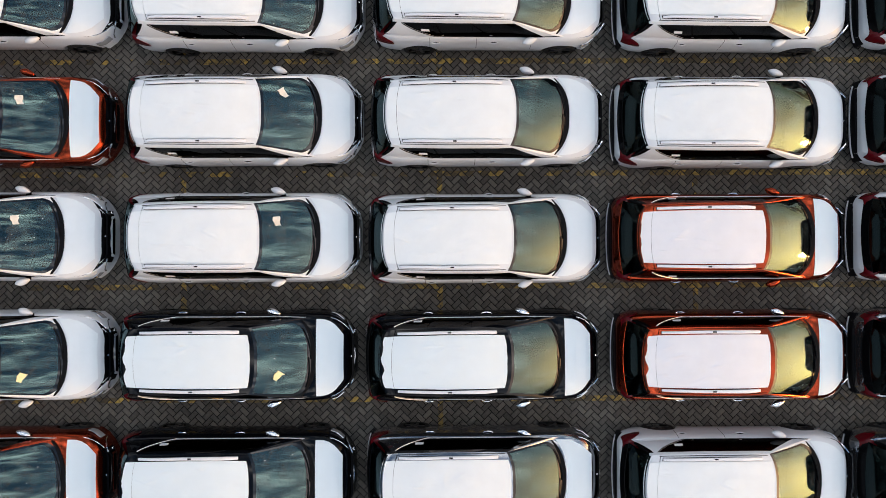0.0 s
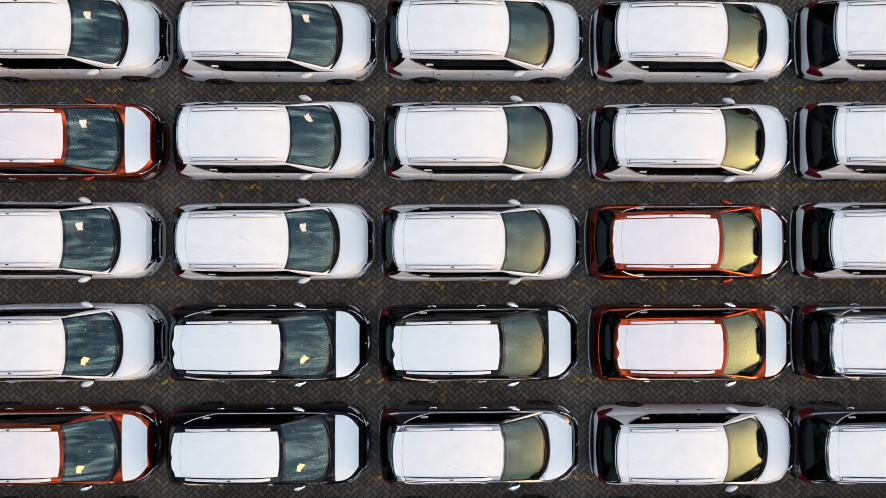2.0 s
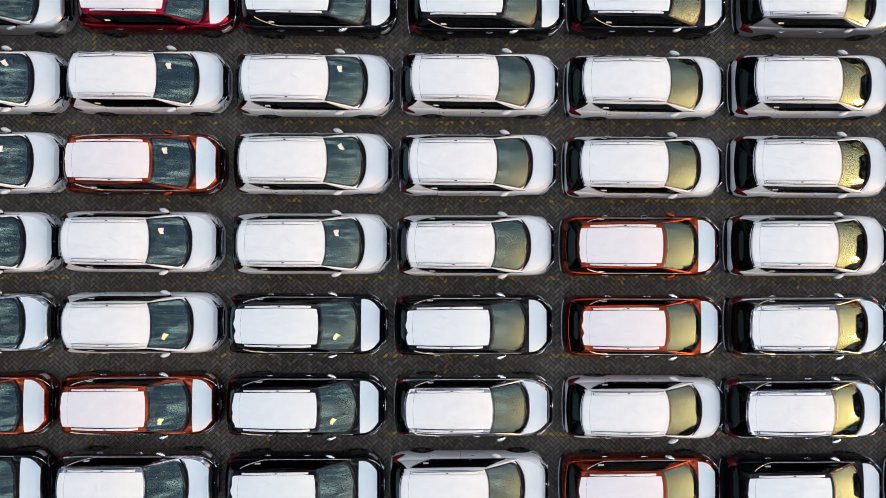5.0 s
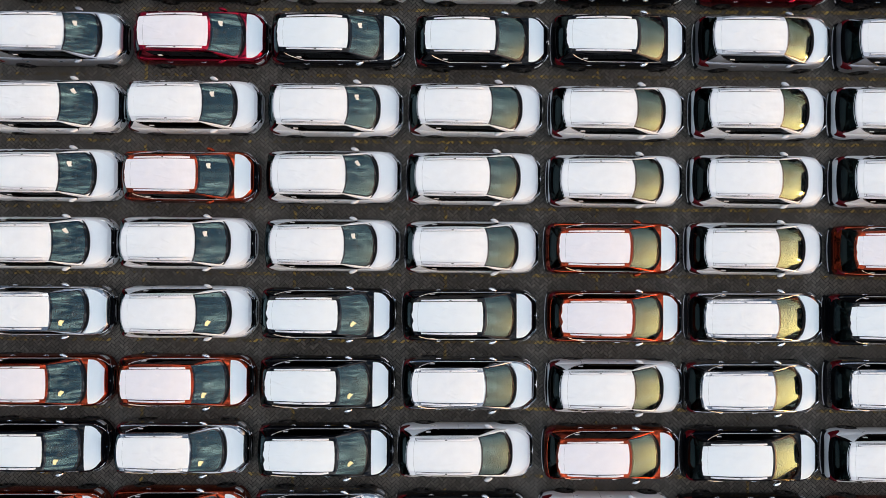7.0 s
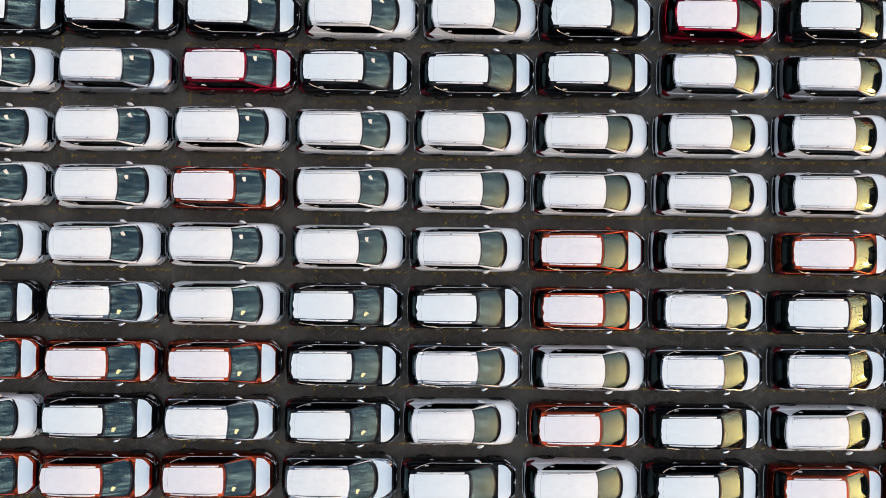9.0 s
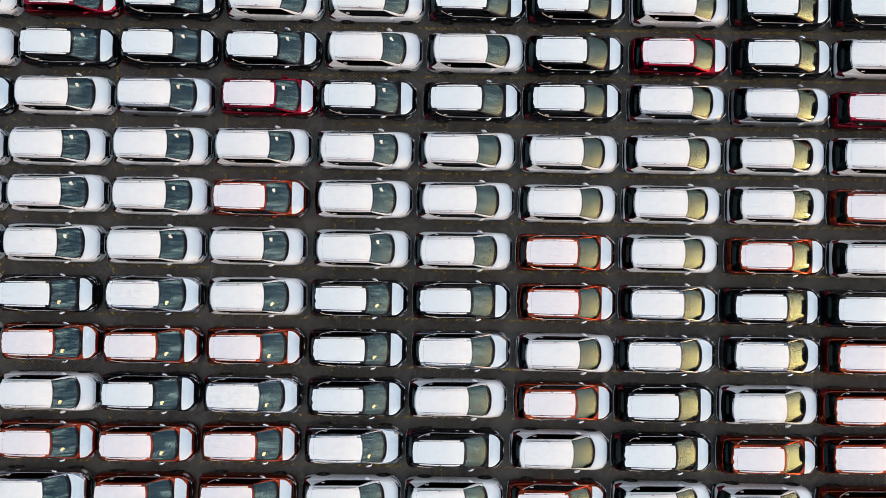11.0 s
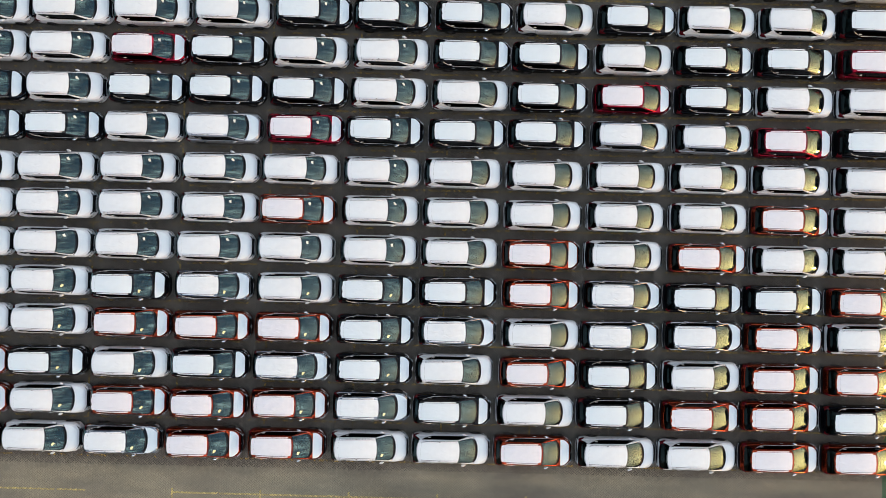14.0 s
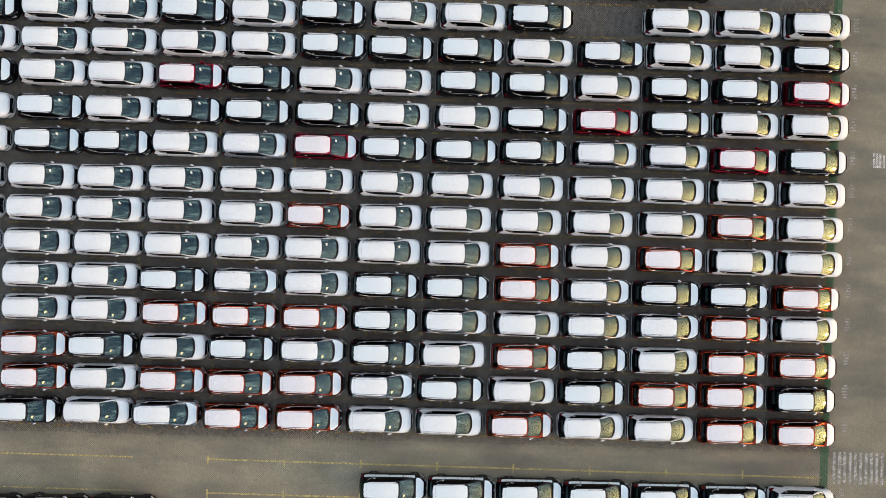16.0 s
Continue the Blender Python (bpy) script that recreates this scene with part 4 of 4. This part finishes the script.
def paver_mesh(name, rows, deep, mat, z=RISE, shrink=0.0):
    """One mesh of many pavers; deep ones have bevelled edges and sides."""
    n = len(rows)
    hl, hw = PL / 2 - GAP / 2 - shrink, PW / 2 - GAP / 2 - shrink
    corners = np.array([(-hl, -hw), (hl, -hw), (hl, hw), (-hl, hw)])
    inner = corners * np.array([(hl - 0.006) / hl, (hw - 0.006) / hw])
    rs = np.random.RandomState(3)
    ang = np.where(rows[:, 2] == 0, math.pi / 4, 3 * math.pi / 4) + rs.uniform(-0.012, 0.012, n)
    rot = np.stack([np.cos(ang), -np.sin(ang), np.sin(ang), np.cos(ang)], 1).reshape(n, 2, 2)
    lift = z + rs.uniform(-0.0015, 0.0015, n)
    rings = [(inner, 0.0), (corners, -0.004), (corners, -0.012)] if deep else [(corners, 0.0)]
    parts = []
    for c, dz in rings:
        xy = np.einsum("nij,kj->nki", rot, c) + rows[:, None, :2]
        parts.append(np.concatenate([xy, np.broadcast_to((lift + dz)[:, None, None], (n, 4, 1))], 2))
    v = np.concatenate(parts, 1)
    k = v.shape[1]
    faces = [(0, 1, 2, 3)]
    if deep:
        for r in (0, 4):
            for q in range(4):
                faces.append((r + q, r + 4 + q, r + 4 + (q + 1) % 4, r + (q + 1) % 4))
    f = (np.arange(n)[:, None, None] * k + np.array(faces)[None]).reshape(-1)
    me = bpy.data.meshes.new(name)
    me.vertices.add(n * k)
    me.vertices.foreach_set("co", v.reshape(-1).astype(np.float32))
    me.loops.add(len(f))
    me.loops.foreach_set("vertex_index", f.astype(np.int32))
    me.polygons.add(len(f) // 4)
    me.polygons.foreach_set("loop_start", np.arange(0, len(f), 4, dtype=np.int32))
    me.update(calc_edges=True)
    me.materials.append(mat)
    return new(name, me)


LOT = (-42.0, 42.0, -30.0, 24.0)
NEAR = (-11.0, 11.0, -10.5, 3.0)
LANE = (-3.2, 4.2, -5.02, -4.22)
cells = herringbone(*LOT)
near = (cells[:, 0] > NEAR[0]) & (cells[:, 0] < NEAR[1]) & (cells[:, 1] > NEAR[2]) & (cells[:, 1] < NEAR[3])
alone = (cells[:, 0] > LANE[0]) & (cells[:, 0] < LANE[1]) & (cells[:, 1] > LANE[2]) & (cells[:, 1] < LANE[3])
paving = tagged(new("paving"), "dark grey concrete pavers in herringbone, worn", "paving", kind="structure")
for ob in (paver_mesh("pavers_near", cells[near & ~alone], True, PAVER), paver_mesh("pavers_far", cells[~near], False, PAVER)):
    ob.parent = paving
    tagged(ob, kind="stuff")

# ---- worn paint on the pavers: each mark covers the tops of the pavers it crosses ----
def worn_paint(name, dull, bright, low, high, bare=(0.055, 0.050, 0.043)):
    """Road paint worn off in flecks, each paver's share more or less faded."""
    m = material(name, bright, 0.85, bump=0.3, bump_scale=80)
    nt = m.node_tree
    geo, ramp, mix = nt.nodes.new("ShaderNodeNewGeometry"), nt.nodes.new("ShaderNodeValToRGB"), nt.nodes.new("ShaderNodeMix")
    ramp.color_ramp.elements[0].color, ramp.color_ramp.elements[1].color = (*dull, 1), (*bright, 1)
    ramp.color_ramp.elements[0].position = 0.25
    co, fleck, cut = nt.nodes.new("ShaderNodeTexCoord"), nt.nodes.new("ShaderNodeTexNoise"), nt.nodes.new("ShaderNodeMapRange")
    fleck.inputs["Scale"].default_value, fleck.inputs["Detail"].default_value, fleck.inputs["Roughness"].default_value = 16, 7, 0.7
    cut.inputs["From Min"].default_value, cut.inputs["From Max"].default_value = low, high
    mix.data_type = "RGBA"
    mix.inputs["A"].default_value = (*bare, 1)
    nt.links.new(co.outputs["Object"], fleck.inputs["Vector"])
    nt.links.new(fleck.outputs["Fac"], cut.inputs["Value"])
    nt.links.new(cut.outputs["Result"], mix.inputs["Factor"])
    nt.links.new(geo.outputs["Random Per Island"], ramp.inputs["Fac"])
    nt.links.new(ramp.outputs["Color"], mix.inputs["B"])
    nt.links.new(mix.outputs["Result"], nt.nodes["Principled BSDF"].inputs["Base Color"])
    return m


YELLOW = worn_paint("worn_yellow_paint", (0.11, 0.086, 0.044), (0.50, 0.34, 0.07), 0.34, 0.58)
FADED = worn_paint("faded_white_paint", (0.24, 0.235, 0.215), (0.50, 0.49, 0.46), 0.26, 0.50, (0.13, 0.12, 0.105))
AISLE_YELLOW = worn_paint("yellow_aisle_paint", (0.34, 0.28, 0.11), (0.66, 0.53, 0.17), 0.25, 0.45, (0.14, 0.125, 0.095))
GREEN = material("green_road_paint", (0.026, 0.095, 0.042), 0.8, vary=0.4, scale=6, bump=0.3, bump_scale=80)
def clip(poly, axis, at, sign):
    """The part of a convex polygon on one side of a line square to an axis."""
    out = []
    for p, q in zip(poly, poly[1:] + poly[:1]):
        a, b = sign * (p[axis] - at), sign * (q[axis] - at)
        if a >= 0:
            out.append(p)
        if (a < 0) != (b < 0):
            k = a / (a - b)
            out.append((p[0] + (q[0] - p[0]) * k, p[1] + (q[1] - p[1]) * k))
    return out


def painted(x0, x1, y0, y1, keep, z=RISE + 0.0035, slant=0.0, fall=0.0, gap=GAP + 0.008):
    """Faces of paint on the tops of the pavers inside a rectangle; keep says how likely a paver still has its paint. slant: the rectangle's lean in x for each metre of y; fall: in y for each metre of x."""
    verts, faces = [], []
    hl, hw = (PL - gap) / 2, (PW - gap) / 2
    for x, y, kind in cells[(cells[:, 0] > x0 - 0.12 - 0.5 * (slant != 0)) & (cells[:, 0] < x1 + 0.12 + 0.5 * (slant != 0)) & (cells[:, 1] > y0 - 0.12 - 0.3 * (fall != 0)) & (cells[:, 1] < y1 + 0.12 + 0.3 * (fall != 0))]:
        if not keep(x, y):
            continue
        d, g = slant * y, fall * x
        a = math.pi / 4 if kind == 0 else 3 * math.pi / 4
        c, e = math.cos(a), math.sin(a)
        poly = [(x + i * hl * c - j * hw * e, y + i * hl * e + j * hw * c) for i, j in ((-1, -1), (1, -1), (1, 1), (-1, 1))]
        for axis, at, sign in ((0, x0 + d, 1), (0, x1 + d, -1), (1, y0 + g, 1), (1, y1 + g, -1)):
            poly = clip(poly, axis, at, sign) if poly else poly
        if len(poly) < 3:
            continue
        faces.append(tuple(range(len(verts), len(verts) + len(poly))))
        verts += [(px, py, z) for px, py in poly]
    return verts, faces


def marking(name, data, mat, label):
    verts, faces = data
    if faces:
        me = bpy.data.meshes.new(name)
        me.from_pydata(verts, [], faces)
        me.materials.append(mat)
        tagged(new(name, me), label, "road marking", kind="structure")


def paint_line(name, start, length, along_x, label, wear, seed, width=0.11, mat=YELLOW, fall=0.0):
    """A worn painted line along x or y: what is left of it on each paver that it crosses."""
    rs = np.random.RandomState(seed)

    def keep(x, y):
        at = x if along_x else y
        return noise.noise(Vector((at * 0.8, seed * 1.7, 0.0))) + rs.rand() + (max(-0.4, min(0.25, at * 0.03)) if along_x and wear > 0 else 0.0) > wear
    h = width / 2
    x0, y0 = start
    area = (x0, x0 + length, y0 - h, y0 + h) if along_x else (x0 - h, x0 + h, y0, y0 + length)
    marking(name, painted(*area, keep, RISE + (0.0035 if along_x else 0.0055), fall=fall), mat, label)


BAY_X, BAY_Y = 5.19, 2.285
for k in range(-7, 7):
    paint_line("bay_line", (-40.0, BAY_Y * k), 66.2, True, "worn yellow bay line across dark pavers", 0.25, k + 20)
for i in range(-7, 6):
    paint_line("bay_cross_line", (BAY_X * i, -15.9), 30.0, False, "worn yellow cross line between parked cars", 0.40, i + 300)
for y in (-18.11, -20.39):
    paint_line("bay_line", (-40.0, y), 19.2, True, "worn yellow bay line across dark pavers", 0.0, int(-y), 0.10, AISLE_YELLOW, -0.0033)
    paint_line("bay_line", (-15.7, y), 41.7, True, "yellow bay line along the open aisle", -0.35, int(-y) + 5, 0.11, AISLE_YELLOW, -0.0033)
    for i in range(8):
        paint_line("bay_cross_line", (-15.7 + BAY_X * i, y - 0.3), 0.6, False, "short yellow tick on the aisle line", -0.2, i + 900, 0.12, AISLE_YELLOW)


def edge_x(y):
    """The kerbside lines run a little askew to the rows."""
    return 0.0125 * y


worn = np.random.RandomState(77)
for k in range(15):
    y = 12.72 - 2.275 * k
    bars = [painted(27.46 + edge_x(y), 27.80 + edge_x(y), y + 0.20 * (j - 2) - 0.055, y + 0.20 * (j - 2) + 0.055, lambda x, y: worn.rand() > 0.10, RISE + 0.0055) for j in range(5)]
    verts, faces = [], []
    for v, f in bars:
        faces += [tuple(i + len(verts) for i in one) for one in f]
        verts += v
    marking("bay_code", (verts, faces), FADED, "faded white bay code on the pavers")
marking("green_strip", painted(26.09, 26.64, -29.8, 23.8, lambda x, y: worn.rand() > 0.02, slant=0.0125), GREEN, "green painted strip beside the road")
for i in range(11):
    x = 26.74 + 0.362 * i
    marking("crossing_bar", painted(x, x + 0.19, -18.55, -16.42, lambda x, y: worn.rand() > 0.02, gap=0.004), FADED, "faded white zebra crossing bar")
# a word on the road, of which only the first strokes come into view
WORD = worn_paint("white_road_paint", (0.48, 0.475, 0.45), (0.75, 0.74, 0.71), 0.24, 0.45)
for i, (a, b) in enumerate(((29.10, 29.25), (29.30, 29.42), (29.48, 29.68), (29.78, 29.92), (30.08, 30.22))):
    marking("road_word", painted(a, b, 2.98, 3.98, lambda x, y: worn.rand() > 0.05), WORD, "white stroke of a word painted on the road")
marking("road_word", painted(29.10, 29.68, 2.98, 3.14, lambda x, y: True, RISE + 0.0055), WORD, "white stroke of a word painted on the road")

# ---- single pavers in the lane between two rows ----
PIECE = paver_material("single_paver")
p_nt = PIECE.node_tree
p_info = p_nt.nodes.new("ShaderNodeObjectInfo")
for link in list(p_nt.links):
    if link.from_socket.name == "Random Per Island":
        p_nt.links.new(p_info.outputs["Random"], link.to_socket)
lane = (cells[:, 0] > LANE[0]) & (cells[:, 0] < LANE[1]) & (cells[:, 1] > LANE[2]) & (cells[:, 1] < LANE[3])
proto = paver_mesh("paver", np.array([[0.0, 0.0, 0.0]]), True, PIECE)
proto_mesh = proto.data
bpy.data.objects.remove(proto)
for x, y, kind in cells[lane]:
    piece = new("paver", proto_mesh)
    piece.parent = paving
    piece.matrix_basis = pose(x, y, rng.uniform(-0.0015, 0.0015), 0, 0, 90 * kind + rng.uniform(-0.7, 0.7))
